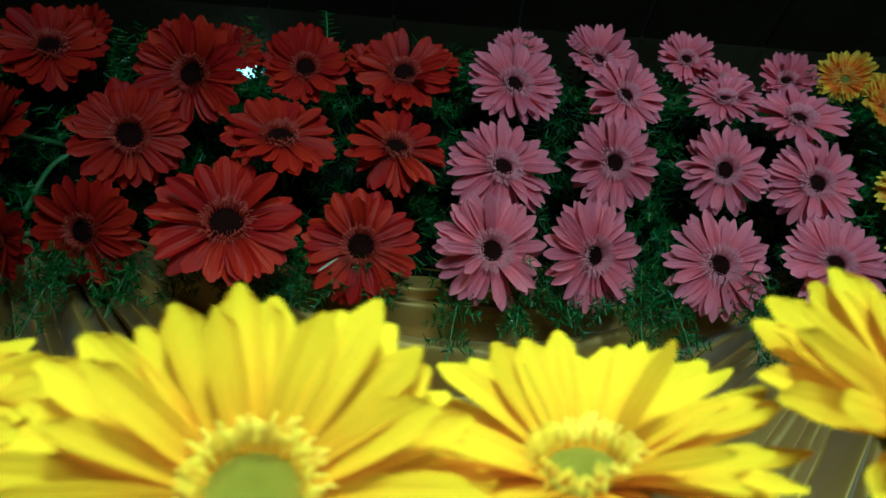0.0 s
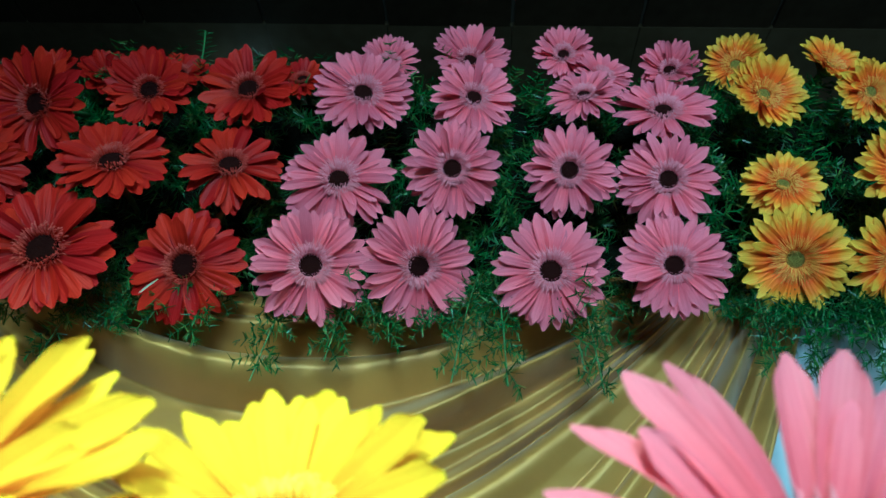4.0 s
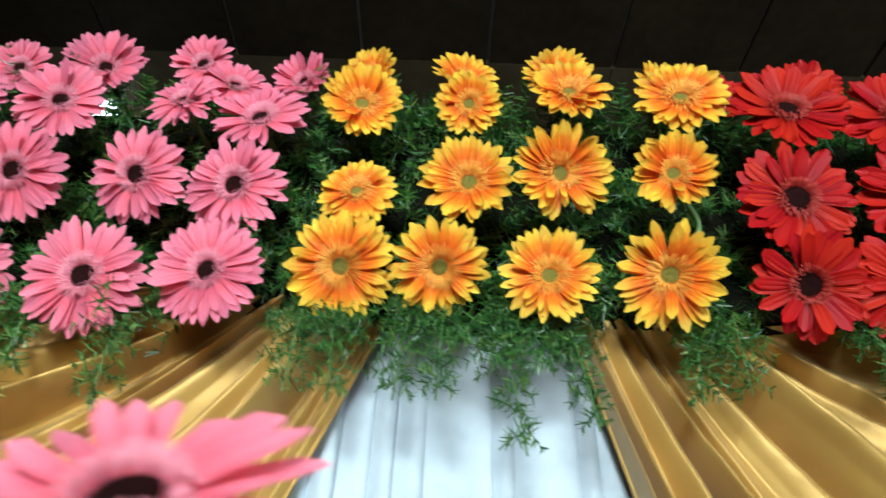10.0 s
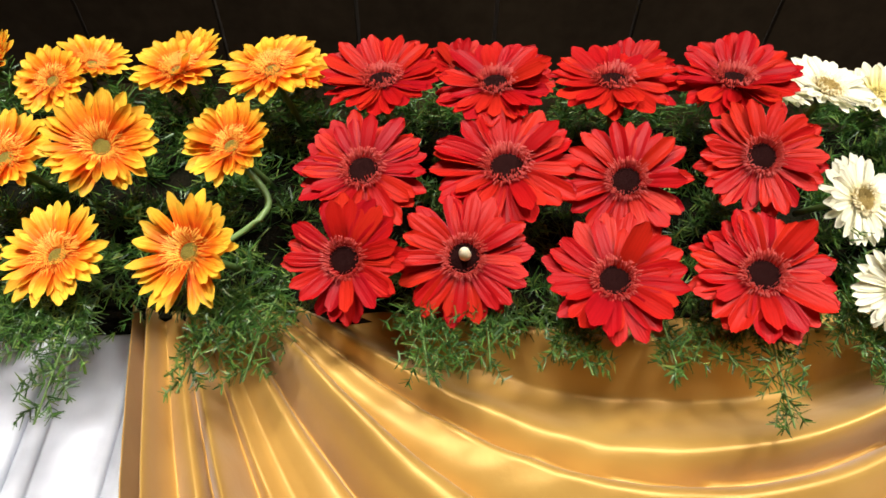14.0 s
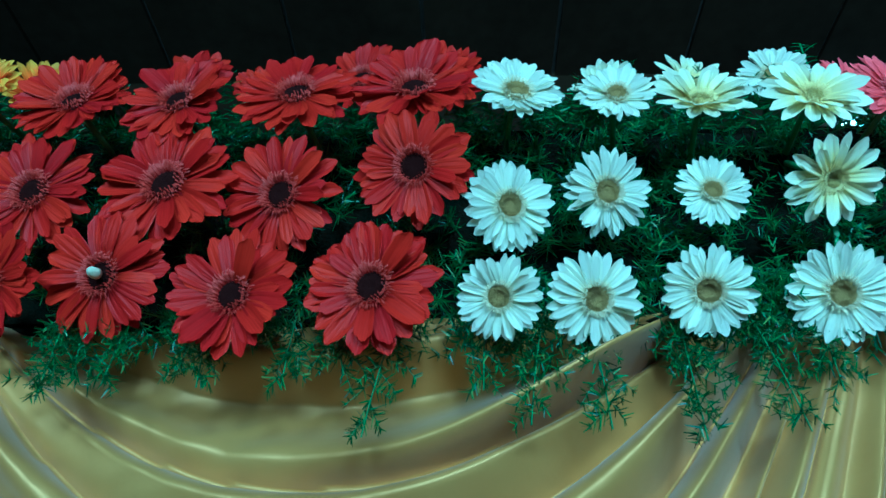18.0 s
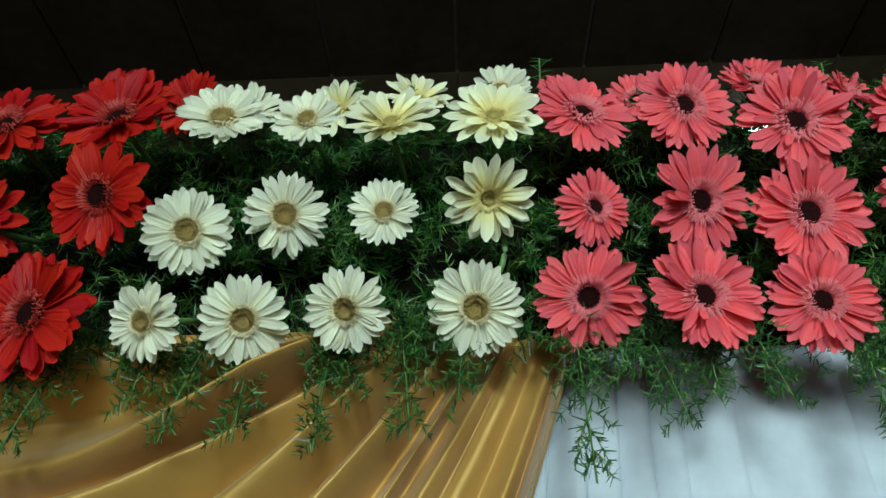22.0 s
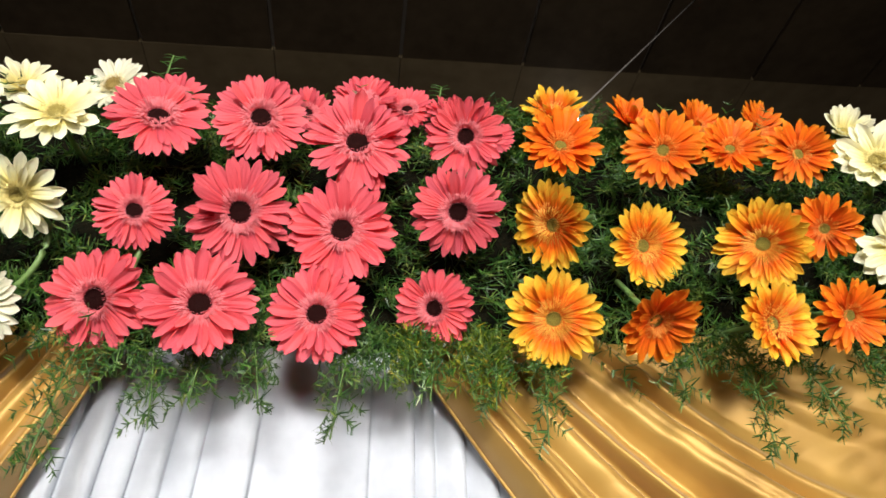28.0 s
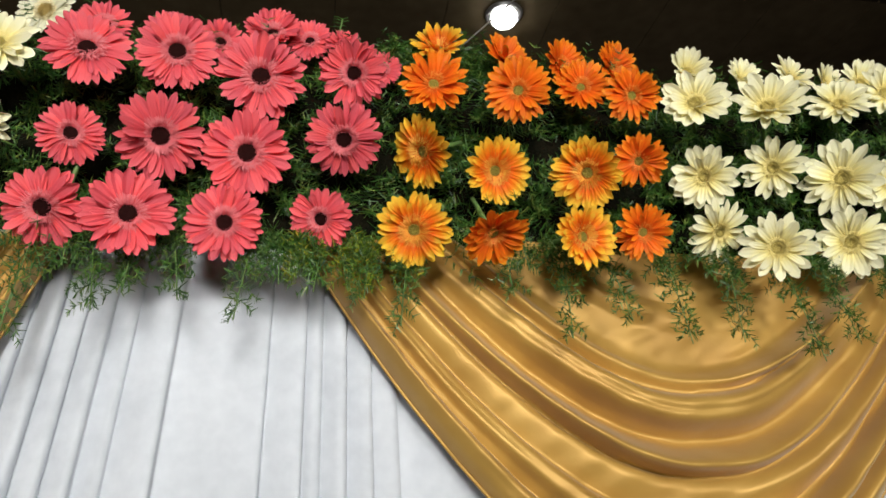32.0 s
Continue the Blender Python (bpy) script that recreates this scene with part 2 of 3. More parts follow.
METAL = mottled("lamp_rim", (0.5, 0.5, 0.5), (0.7, 0.7, 0.7), 20, 0.35, 0.1, 0.001, 0.8)
GLOW = emitter("lamp_glass", (1, 0.95, 0.85), 30)
CORD = mottled("cord", (0.10, 0.09, 0.08), (0.17, 0.15, 0.13), 60, 0.7)


# ---- mesh helpers ----
def mesh_of(name, verts, faces, mat, smooth=True):
    me = bpy.data.meshes.new(name)
    me.from_pydata([tuple(v) for v in verts], [], [tuple(f) for f in faces])
    me.materials.append(mat)
    if smooth:
        me.shade_smooth()
    me.update()
    return me


def child(name, me, parent, m=None, label=""):
    ob = new(name, me)
    ob.parent = parent
    if m is not None:
        ob.matrix_basis = m
    return tagged(ob, label=label)


def box(name, lo, hi, mat, bevel=0.0):
    bm = bmesh.new()
    bmesh.ops.create_cube(bm, size=1)
    for v in bm.verts:
        v.co = Vector([lo[i] if v.co[i] < 0 else hi[i] for i in range(3)])
    if bevel:
        bmesh.ops.bevel(bm, geom=bm.edges[:], offset=bevel, segments=2, affect="EDGES")
    me = bpy.data.meshes.new(name)
    bm.to_mesh(me)
    bm.free()
    me.materials.append(mat)
    return new(name, me)


def grid(name, rows, cols, f, mat):
    verts = [f(i / (rows - 1), j / (cols - 1)) for i in range(rows) for j in range(cols)]
    faces = [(i * cols + j, i * cols + j + 1, (i + 1) * cols + j + 1, (i + 1) * cols + j) for i in range(rows - 1) for j in range(cols - 1)]
    return mesh_of(name, verts, faces, mat)


def tube(name, points, radius, mat, sides=8):
    verts, faces = [], []
    for i, p in enumerate(points):
        p = Vector(p)
        d = (Vector(points[min(i + 1, len(points) - 1)]) - Vector(points[max(i - 1, 0)])).normalized()
        a = d.orthogonal().normalized()
        b = d.cross(a)
        r = radius(i / (len(points) - 1)) if callable(radius) else radius
        for k in range(sides):
            q = 2 * math.pi * k / sides
            verts.append(p + r * (a * math.cos(q) + b * math.sin(q)))
    for i in range(len(points) - 1):
        for k in range(sides):
            l = (k + 1) % sides
            faces.append((i * sides + k, i * sides + l, (i + 1) * sides + l, (i + 1) * sides + k))
    faces.append(tuple(range(sides))[::-1])
    faces.append(tuple(range((len(points) - 1) * sides, len(points) * sides)))
    return mesh_of(name, verts, faces, mat)


# ---- the room ----
tagged(box("floor", (-7, -6, -0.1), (9, 8, 0.0), FLOOR), "dark red carpeted hall floor", "floor", kind="structure")
for nm, lo, hi in (("wall_north", (-7, 7.9, 0), (9, 8.1, CEILING)), ("wall_south", (-7, -6.1, 0), (9, -5.9, CEILING)), ("wall_west", (-7.1, -5.9, 0), (-6.9, 7.9, CEILING)), ("wall_east", (8.9, -5.9, 0), (9.1, 7.9, CEILING))):
    tagged(box(nm, lo, hi, WALL), "plain dull brown wall of the dim hall", "wall", kind="structure")
STRIP = 1.82


def board_field(name, x0, x1, y0, y1, dx, dy, gap, z, mat):
    """Ceiling boards side by side with open joints, in one mesh."""
    verts, faces = [], []
    x = x0
    while x < x1 - 1e-6:
        y = y0
        while y < y1 - 1e-6:
            h = 0.002 * random.random()
            a = (x + gap / 2, y + gap / 2, z + h)
            b = (min(x + dx, x1) - gap / 2, min(y + dy, y1) - gap / 2, z + 0.02)
            n = len(verts)
            verts += [(a[0], a[1], a[2]), (b[0], a[1], a[2]), (b[0], b[1], a[2]), (a[0], b[1], a[2]), (a[0], a[1], b[2]), (b[0], a[1], b[2]), (b[0], b[1], b[2]), (a[0], b[1], b[2])]
            faces += [tuple(n + q for q in f) for f in ((0, 3, 2, 1), (4, 5, 6, 7), (0, 1, 5, 4), (1, 2, 6, 5), (2, 3, 7, 6), (3, 0, 4, 7))]
            y += dy
        x += dx
    return new(name, mesh_of(name, verts, faces, mat, False))


tagged(box("ceiling_slab", (-7, -6, CEILING + 0.02), (9, 8, CEILING + 0.2), SLAB), "plain brown slab above the ceiling boards", "ceiling", kind="structure")
tagged(board_field("ceiling", -7.217, 9, -6, STRIP, 0.471, 7.82, 0.014, CEILING, WOOD), "dark brown ceiling boards with long joints", "ceiling", kind="structure")
tagged(board_field("ceiling_border", -7.217, 9, STRIP - 0.012, 8, 0.471, 6.18, 0.003, CEILING, TILE), "brown ceiling boards with long thin pale joints", "ceiling", kind="structure")


def disc_mesh(name, radius, mat, thick=0.01, sides=32):
    return tube(name, [(0, 0, 0), (0, 0, -thick * 0.7), (0, 0, -thick)], lambda s: radius * (1 - 0.15 * s * s), mat, sides)


LAMP_RIM, LAMP_GLASS = disc_mesh("rim", 0.082, METAL, 0.012), disc_mesh("bulb", 0.057, GLOW, 0.03)
for x, y in ((-0.755, 2.113), (2.925, 2.095)):
    d = tagged(new("ceiling_downlight"), "small round bright downlight set in the brown ceiling boards", "lamp", "ceiling downlights")
    d.matrix_world = Matrix.Translation((x, y, CEILING - 0.002))
    child("rim", LAMP_RIM, d)
    child("bulb", LAMP_GLASS, d, Matrix.Translation((0, 0, -0.013)), "glowing round lamp glass")

# ---- cloth ----
CLOTH_Y = 0.676


PLEATS = random.Random(12)
SHOWN = [0.50, 0.53, 0.555, 0.585, 0.607, 0.635, 0.70, 0.72, 0.78, 0.80, 1.80, 1.835, 1.865, 1.895, 1.925, 1.975, 2.085, 2.13, 2.15, 2.18, 2.21, 2.24]
SEAMS = [-1.7]
while SEAMS[-1] < 4.2:
    after = [q for q in SHOWN if q > SEAMS[-1] + 0.01]
    step = PLEATS.choice((0.028, 0.04, 0.06, 0.085, 0.11)) * PLEATS.uniform(0.85, 1.2)
    SEAMS.append(after[0] if after and after[0] - SEAMS[-1] < 0.13 else SEAMS[-1] + step)
DEPTHS = [PLEATS.uniform(0.008, 0.022) for _ in SEAMS]


def white_folds(v, u):
    """A tall white cloth hung in uneven upright pleats that lap over one another."""
    x = -1.6 + 5.6 * u
    z = 2.0 - 1.985 * v
    n = max(i for i, s in enumerate(SEAMS) if s <= x)
    f = (x - SEAMS[n]) / (SEAMS[n + 1] - SEAMS[n])
    wide = SEAMS[n + 1] - SEAMS[n]
    turn = 1 - min(0.35, 0.007 / wide)
    wave = DEPTHS[n] * (f / turn) ** 0.7 if f < turn else DEPTHS[n] * (1 - (f - turn) / (1 - turn))
    lap = 0.007 * max(0, (f - 0.5) / (turn - 0.5)) ** 3 if f < turn else 0.007 * (1 - (f - turn) / (1 - turn)) ** 0.5
    wave += 0.003 * math.sin(x * 61 + 2 * math.sin(x * 11)) + 0.004 * math.sin(x * 23 + 1)
    grow = 0.7 + 0.5 * min(1, v * 4)
    fan = min(0.5, 2.0 - z) * ((x - 2.16) * 0.35 if x > 1.4 else (x - 0.68) * 0.2) * (1 if abs(x - 1.4) > 0.3 else abs(x - 1.4) / 0.3)
    return (x + lap + fan, CLOTH_Y + 0.035 - wave * grow, z)


tagged(new("white_backdrop_cloth", grid("white_backdrop_cloth", 14, 1900, white_folds, WHITE)), "white backdrop cloth hanging in upright pleats to the floor", "curtain")


def swag(x0, x1, z0, deep, folds, seed, bow=(2.4, 1.55), pins=(0.27, 0.27), calm=0.0):
    """Gold satin gathered along a stretch at each end, fanning out and sagging between them in long folds."""
    rnd = random.Random(seed)
    cuts = [0.0]
    for _ in range(folds):
        cuts.append(cuts[-1] + rnd.uniform(0.55, 1.6))
    cuts = [(q / cuts[-1]) ** 1.25 for q in cuts]
    if calm:
        cuts = [0.0] + [calm + (1 - calm) * (k + (rnd.uniform(-0.25, 0.25) if 0 < k < folds - 1 else 0)) / (folds - 1) for k in range(folds)]
    amps = [rnd.uniform(0.55, 1.2) for _ in range(folds + 1)]
    skew = [rnd.choice((rnd.uniform(0.4, 0.7), rnd.uniform(1.3, 2.4))) for _ in range(folds + 1)]
    sway = [rnd.uniform(0, 6.3) for _ in range(folds + 1)]
    fine = [0.0]
    while fine[-1] < 1:
        fine.append(fine[-1] + rnd.uniform(0.03, 0.09))
    weak = [rnd.uniform(0.0, 1.0) ** 1.5 for _ in fine]
    where = [rnd.uniform(-1, 1) for _ in fine]

    def f(v, u):
        s = 2 * u - 1
        s = math.copysign(1 - (1 - abs(s)) ** 1.5, s)
        near = (math.sqrt(s * s + 0.04) - 0.2) / (math.sqrt(1.04) - 0.2)
        drift = v + 0.010 * math.sin(3.1 * s + 9 * v + seed) * math.sin(math.pi * v)
        n = max(i for i in range(folds) if cuts[i] <= min(1, max(0, drift)))
        w0 = min(1, max(0, (drift - cuts[n]) / (cuts[n + 1] - cuts[n]))) ** skew[n]
        ridge = 0.2 * (1 - abs(2 * w0 - 1)) + 0.8 * math.sin(math.pi * w0) ** 0.95
        q = min(1, max(0, (v - 0.15) / 0.7))
        body = 1 - near ** (1.4 + q * ((bow[0] if s < 0 else bow[1]) - 1.4))
        left = x0 + pins[0] * (1 - v) ** 1.3
        right = x1 - pins[1] * (1 - v) ** 1.3
        drop = deep * v ** 1.06 * body
        room = deep * (cuts[n + 1] - cuts[n]) * (0.25 + body)
        fade = 0.62 + 0.42 * math.sin(2.6 * s + sway[n])
        amp = (0.016 + 0.72 * min(room, 0.065)) * amps[n] * max(0.3, fade) * (0.72 + 0.38 * near ** 0.7) * (1 if not calm else 0.25 if n == 0 else 1.4 * (0.5 + 0.5 * min(1, 5 * (1 - near))))
        m = max(i for i in range(len(fine) - 1) if fine[i] <= min(0.999, max(0, drift)))
        w1 = (min(1, max(0, drift)) - fine[m]) / (fine[m + 1] - fine[m])
        crease = 0.011 * weak[m] * math.exp(-((s - where[m]) / 0.55) ** 2) * math.sin(math.pi * w1) ** 1.4
        x = (left + right) / 2 + s * (right - left) / 2
        z = z0 - 0.02 * v - drop
        pull = noise.noise(Vector((x * 5 + seed, z * 16, 0.3))) * 0.0035 + noise.noise(Vector((x * 14 + z * 9, z * 46 - x * 20 + seed, 1.7))) * 0.0034
        y = CLOTH_Y + 0.006 - crease - amp * ridge - 0.012 * body * v - pull * (0.35 + 0.65 * body)
        return (x, y, z + 0.006 * body * math.sin(7 * u + sway[n]) * ridge)
    root = tagged(new("gold_swag"), "gold satin swag gathered at both ends, sagging in curved folds", "drapery", "gold swags")
    child("cloth", grid("cloth", folds * 26 + 1, 190, f, GOLD), root)
    edge = [Vector(f(1.0, k / 120)) + Vector((0, -0.001, 0)) for k in range(121)]
    child("hem", tube("hem", edge, 0.0024, GOLD, 6), root)
    return root


swag(-0.50, 0.590, 2.008, 0.76, 13, 3, pins=(0.20, 0.20))
swag(0.785, 1.822, 2.008, 0.78, 11, 5, pins=(0.19, 0.25), calm=0.06)
swag(2.115, 3.18, 2.008, 0.50, 7, 8, (1.5, 1.35), (0.42, 0.34), 0.38)
swag(-1.6, -0.72, 2.008, 0.5, 8, 11)

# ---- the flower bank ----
# the core's black colour stands in for shade behind the fern
tagged(box("flower_bank", (-1.2, 0.668, 1.985), (3.6, 0.90, 2.262), FOAM, 0.008), "long floral foam bank packed with green fern, coloured near-black for the shade in its gaps", "planter", kind="structure")
for x in (-1.15, 1.2, 3.55):
    tagged(box("backdrop_post", (x - 0.025, 0.72, 0), (x + 0.025, 0.77, 1.957), WALL, 0.004), "brown upright post that carries the flower bank", "post", "backdrop posts")


def petal_mesh(name, mat, width, curl, cup, notch, twist, ridge, bend):
    """A strap-shaped petal of length 1 with lengthwise grooves and a notched tip."""
    ny, nx = 13, 9
    verts = []
    for i in range(ny):
        t = 1 - (1 - i / (ny - 1)) ** 1.35
        w = width * (0.42 + 0.58 * math.sin(min(1, t / 0.6) * math.pi / 2)) * max(0.20, 1 - max(0, (t - 0.72) / 0.29) ** 3.5) ** 0.5
        for j in range(nx):
            s = 2 * j / (nx - 1) - 1
            end = max(0, t - 0.7) / 0.3
            tooth = (0.0, 0.04, 0.05, -0.22, -0.02, 0.06, -0.2, 0.03, 0.0)[j] * notch * end
            y = t + tooth - 0.07 * abs(s) ** 3 * end
            groove = ridge * math.cos(2.6 * math.pi * s) * math.sin(math.pi * min(1, t + 0.1)) ** 0.5
            z = groove * width + cup * w * s * s + curl * t * t + 0.018 * math.sin(5 * t + 9 * bend)
            a = twist * t
            verts.append((s * w * math.cos(a) + bend * t * t, y, z + s * w * math.sin(a)))
    faces = [(i * nx + j, i * nx + j + 1, (i + 1) * nx + j + 1, (i + 1) * nx + j) for i in range(ny - 1) for j in range(nx - 1)]
    return mesh_of(name, verts, faces, mat)


def dome_mesh(name, mat, flat=0.35):
    """A flower's bumpy middle, of radius 1, sunk at the very centre."""
    rnd = random.Random(5)

    def f(v, u):
        r, a = 1.0 * v, 2 * math.pi * u
        h = flat * math.cos(r * math.pi / 2) ** 0.7 - 0.16 * math.exp(-(r / 0.35) ** 2) + (0.05 * math.sin(17 * a + 9 * r * 6) * math.sin(r * 22) if 0.1 < r < 1 else 0)
        return (r * math.cos(a), r * math.sin(a), h)
    return grid(name, 12, 41, f, mat)


def floret_mesh(name, mat, count, inner, outer, lift, thin=0.036):
    """The fringe of short narrow florets round the middle, of radius 1, in two uneven whorls."""
    rnd = random.Random(9)
    verts, faces = [], []
    for k in range(count):
        a = 2 * math.pi * (k + rnd.uniform(-0.4, 0.4)) / count
        near = k % 2
        root = inner if near else inner + 0.30 * (outer - inner)
        l = (inner + 0.62 * (outer - inner) if near else outer) * rnd.uniform(0.85, 1.08)
        up = lift * rnd.uniform(0.6, 1.3) * (1.15 if near else 0.75)
        w = thin * rnd.uniform(0.8, 1.3)
        d, q = Vector((math.cos(a), math.sin(a), 0)), Vector((-math.sin(a), math.cos(a), 0))
        n = len(verts)
        mid = (root + l) / 2
        verts += [d * root - q * w * 0.6, d * root + q * w * 0.6, d * mid - q * w + Vector((0, 0, up)), d * mid + q * w + Vector((0, 0, up)), d * l + q * w * 0.5 + Vector((0, 0, up * 0.8)), d * l - q * w * 0.5 + Vector((0, 0, up * 0.7))]
        faces += [(n, n + 1, n + 3, n + 2), (n + 2, n + 3, n + 4, n + 5)]
    return mesh_of(name, verts, faces, mat)


KINDS = {
    # petal width, curl, cup, notch, outer and inner petals, lift of each, disc radius, disc material, colour word, petal colour
    "red": (0.164, -0.02, 0.3, 0.08, 24, 17, 4, 10, 0.235, DISC_DARK, "scarlet", "red"),
    "pink": (0.118, -0.03, 0.3, 0.12, 31, 22, 4, 8, 0.20, DISC_DARK, "rose pink", "pink"),
    "coral": (0.116, -0.03, 0.3, 0.10, 32, 24, 4, 8, 0.225, DISC_DARK, "coral pink", "coral"),
    "orange": (0.124, -0.02, 0.35, 0.08, 28, 26, 7, 13, 0.17, DISC_GREEN, "yellow-tipped orange", "orange"),
    "deep": (0.118, -0.02, 0.35, 0.08, 26, 24, 10, 22, 0.16, DISC_GREEN, "deep orange", "deep"),
    "white": (0.124, -0.02, 0.35, 0.08, 28, 20, 5, 10, 0.25, DISC_TAN, "cream white", "white"),
    "lemon": (0.15, -0.05, 0.45, 0.03, 16, 12, 12, 26, 0.17, DISC_LEMON, "pale lemon", "lemon"),
    "yellow": (0.135, -0.03, 0.3, 0.02, 26, 22, 10, 26, 0.2, DISC_YELLOW, "bright yellow", "yellow"),
    "blush": (0.122, -0.02, 0.4, 0.05, 19, 12, 6, 16, 0.22, DISC_DARK, "soft pink", "pink"),
}
PARTS = {}
for kind, (w, curl, cup, notch, no, ni, lo_, li, dr, dm, word, pm) in KINDS.items():
    rnd = random.Random(kind)
    ring = {"orange": (150, 2.9, 0.9), "deep": (100, 2.4, 0.9), "yellow": (130, 1.5, 0.45), "blush": (110, 1.6, 0.4), "white": (130, 1.6, 0.5), "red": (110, 1.55, 0.5)}.get(kind, (150, 2.05, 0.6))
    PARTS[kind] = {
        "petals": [[petal_mesh("petal", PETAL[pm], w * fat * rnd.uniform(0.88, 1.14), curl + 0.7 * bend + rnd.uniform(-0.06, 0.05), cup + rnd.uniform(-0.35, 0.3), notch * rnd.uniform(0.3, 1.6), rnd.uniform(-0.25, 0.25), rnd.uniform(0.06, 0.17), rnd.uniform(-0.07, 0.07)) for _ in range(5)] for fat, bend in ((0.88, -0.10), (1.0, 0.0), (1.12, 0.09))],
        "disc": dome_mesh("disc", dm),
        "florets": floret_mesh("floret_ring", FLORET[pm], ring[0], 0.95, ring[1], ring[2]),
        "inner": floret_mesh("anther_ring", dm, 110, 0.40, 1.25, 0.42, 0.05) if kind in ("white", "lemon") else floret_mesh("anther_ring", FLORET[pm], 44, 0.80, 1.2, 0.55),
    }
STEM_MESH = tube("stem", [(0, 0, -0.004), (0, 0.001, -0.03), (0.002, 0.002, -0.055), (0.004, 0.002, -0.08)], 0.0032, STEM, 7)
SEPAL = tube("calyx", [(0, 0, 0.0), (0, 0, -0.006), (0, 0, -0.014)], lambda s: 0.017 * (1 - 0.78 * s), STEM, 12)
FLOWERS = [0]


def long_stem(flower, points):
    """A thick pale stem that shows beside its flower, through points of the place."""
    back = flower.matrix_world.inverted()
    line = [Vector(p) for p in points]
    fine = []
    for i in range(len(line) - 1):
        a, b, c, d = line[max(i - 1, 0)], line[i], line[i + 1], line[min(i + 2, len(line) - 1)]
        for k in range(5):
            q = k / 5
            fine.append(0.5 * (2 * b + (c - a) * q + (2 * a - 5 * b + 4 * c - d) * q * q + (3 * b - a - 3 * c + d) * q ** 3))
    fine.append(line[-1])
    child("stem", tube("stem", [back @ p for p in fine], lambda q: 0.0034 - 0.0006 * q, STEM, 9), flower, None, "thick pale green stem")


def gerbera(kind, place, size, yaw, pitch, group, note="", cupped=0):
    """One gerbera whose middle is at place and which faces by yaw (to +x) and pitch (up), in degrees, from -y."""
    FLOWERS[0] += 1
    rnd = random.Random(FLOWERS[0] * 7 + 1)
    w, curl, cup, notch, no, ni, lo_, li, dr, dm, word, pm = KINDS[kind]
    sets = PARTS[kind]
    R = size / 2
    d = Vector((math.sin(radians(yaw)) * math.cos(radians(pitch)), -math.cos(radians(yaw)) * math.cos(radians(pitch)), math.sin(radians(pitch))))
    side = Vector((0, 0, 1)).cross(d).normalized()
    up = d.cross(side)
    root = new("gerbera_flower")
    root.matrix_world = Matrix.Translation(place) @ Matrix((side, up, d)).transposed().to_4x4()
    tagged(root, f"{word} gerbera flower{note}", "flower", group)
    root.empty_display_size = 0.02
    rd = R * dr
    droop = rnd.uniform(-6, 14 if kind in ("orange", "deep", "lemon") else 9)
    habit = rnd.choice((0, 1, 1, 2))
    ragged = rnd.uniform(0.9, 1.7) if kind == "red" else rnd.uniform(0.5, 1.6)
    lop = rnd.uniform(0, 6.28)
    for layer, (count, lift, length) in enumerate(((no, lo_ + cupped, 1.0), (ni, li + cupped, 0.84))):
        for k in range(count):
            if rnd.random() < (0.14 if layer else 0.02):
                continue
            a = 2 * math.pi * (k + 0.5 * layer + rnd.uniform(-0.3, 0.3) * ragged) / count
            l = (R - rd * 0.6) * (length if not layer else rnd.uniform(0.68, 0.93)) * rnd.uniform(1.03 - 0.10 * ragged, 1.03)
            tilt = lift + droop * (1 if not layer else 0.7) + 6 * math.sin(a + lop) + rnd.uniform(-5, 5) * ragged
            if rnd.random() < 0.06:
                tilt += rnd.uniform(10, 30)
            m = Matrix.Rotation(a, 4, "Z") @ Matrix.Translation((0, rd * (0.6 + 0.25 * layer), 0.001 + 0.0012 * layer)) @ Matrix.Rotation(radians(tilt), 4, "X") @ Matrix.Rotation(radians(rnd.uniform(-8, 8)), 4, "Y") @ Matrix.Diagonal((l, l, l, 1))
            child("petal", rnd.choice(sets["petals"][habit if rnd.random() < 0.75 else rnd.randrange(3)]), root, m)
    child("floret_ring", sets["florets"], root, Matrix.Rotation(rnd.random() * 6, 4, "Z") @ Matrix.Translation((0, 0, 0.006)) @ Matrix.Diagonal((rd, rd, rd, 1)))
    child("disc", sets["disc"], root, Matrix.Translation((0, 0, 0.003)) @ Matrix.Diagonal((rd * 0.95, rd * 0.95, rd * 0.9, 1)), "dark brown flower disc" if dm is DISC_DARK else "")
    child("anther_ring", sets["inner"], root, Matrix.Translation((0, 0, 0.0045)) @ Matrix.Diagonal((rd, rd, rd, 1)))
    child("calyx", SEPAL, root)
    child("stem", STEM_MESH, root)
    return root


# x, z, diameter in centimetres, turn and rise of each flower
RED_A = [(-0.438, 0.594, 2.206, 12.4, 14, -5), (-0.249, 0.554, 2.143, 12.5, -5, -32), (-0.134, 0.562, 2.173, 10.0, 11, -20), (-0.024, 0.569, 2.183, 11.2, 2, -12), (-0.45, 0.594, 2.081, 10.6, -44, -15), (-0.293, 0.554, 2.054, 12.0, 23, -24), (-0.144, 0.558, 2.067, 11.9, 5, 7), (-0.026, 0.577, 2.08, 11.0, 12, 2), (-0.398, 0.594, 1.945, 8.9, -33, -41), (-0.323, 0.594, 1.962, 11.3, -7, -37), (-0.176, 0.554, 1.956, 14.4, 9, -6), (-0.051, 0.592, 1.965, 12.1, 1, -20)]
RED_A_TOP = [(-0.43, 2.285, 8.5), (-0.317, 2.282, 7.5), (-0.243, 2.274, 8), (-0.15, 2.282, 8), (-0.075, 2.272, 6.5), (0.012, 2.275, 6.5)]
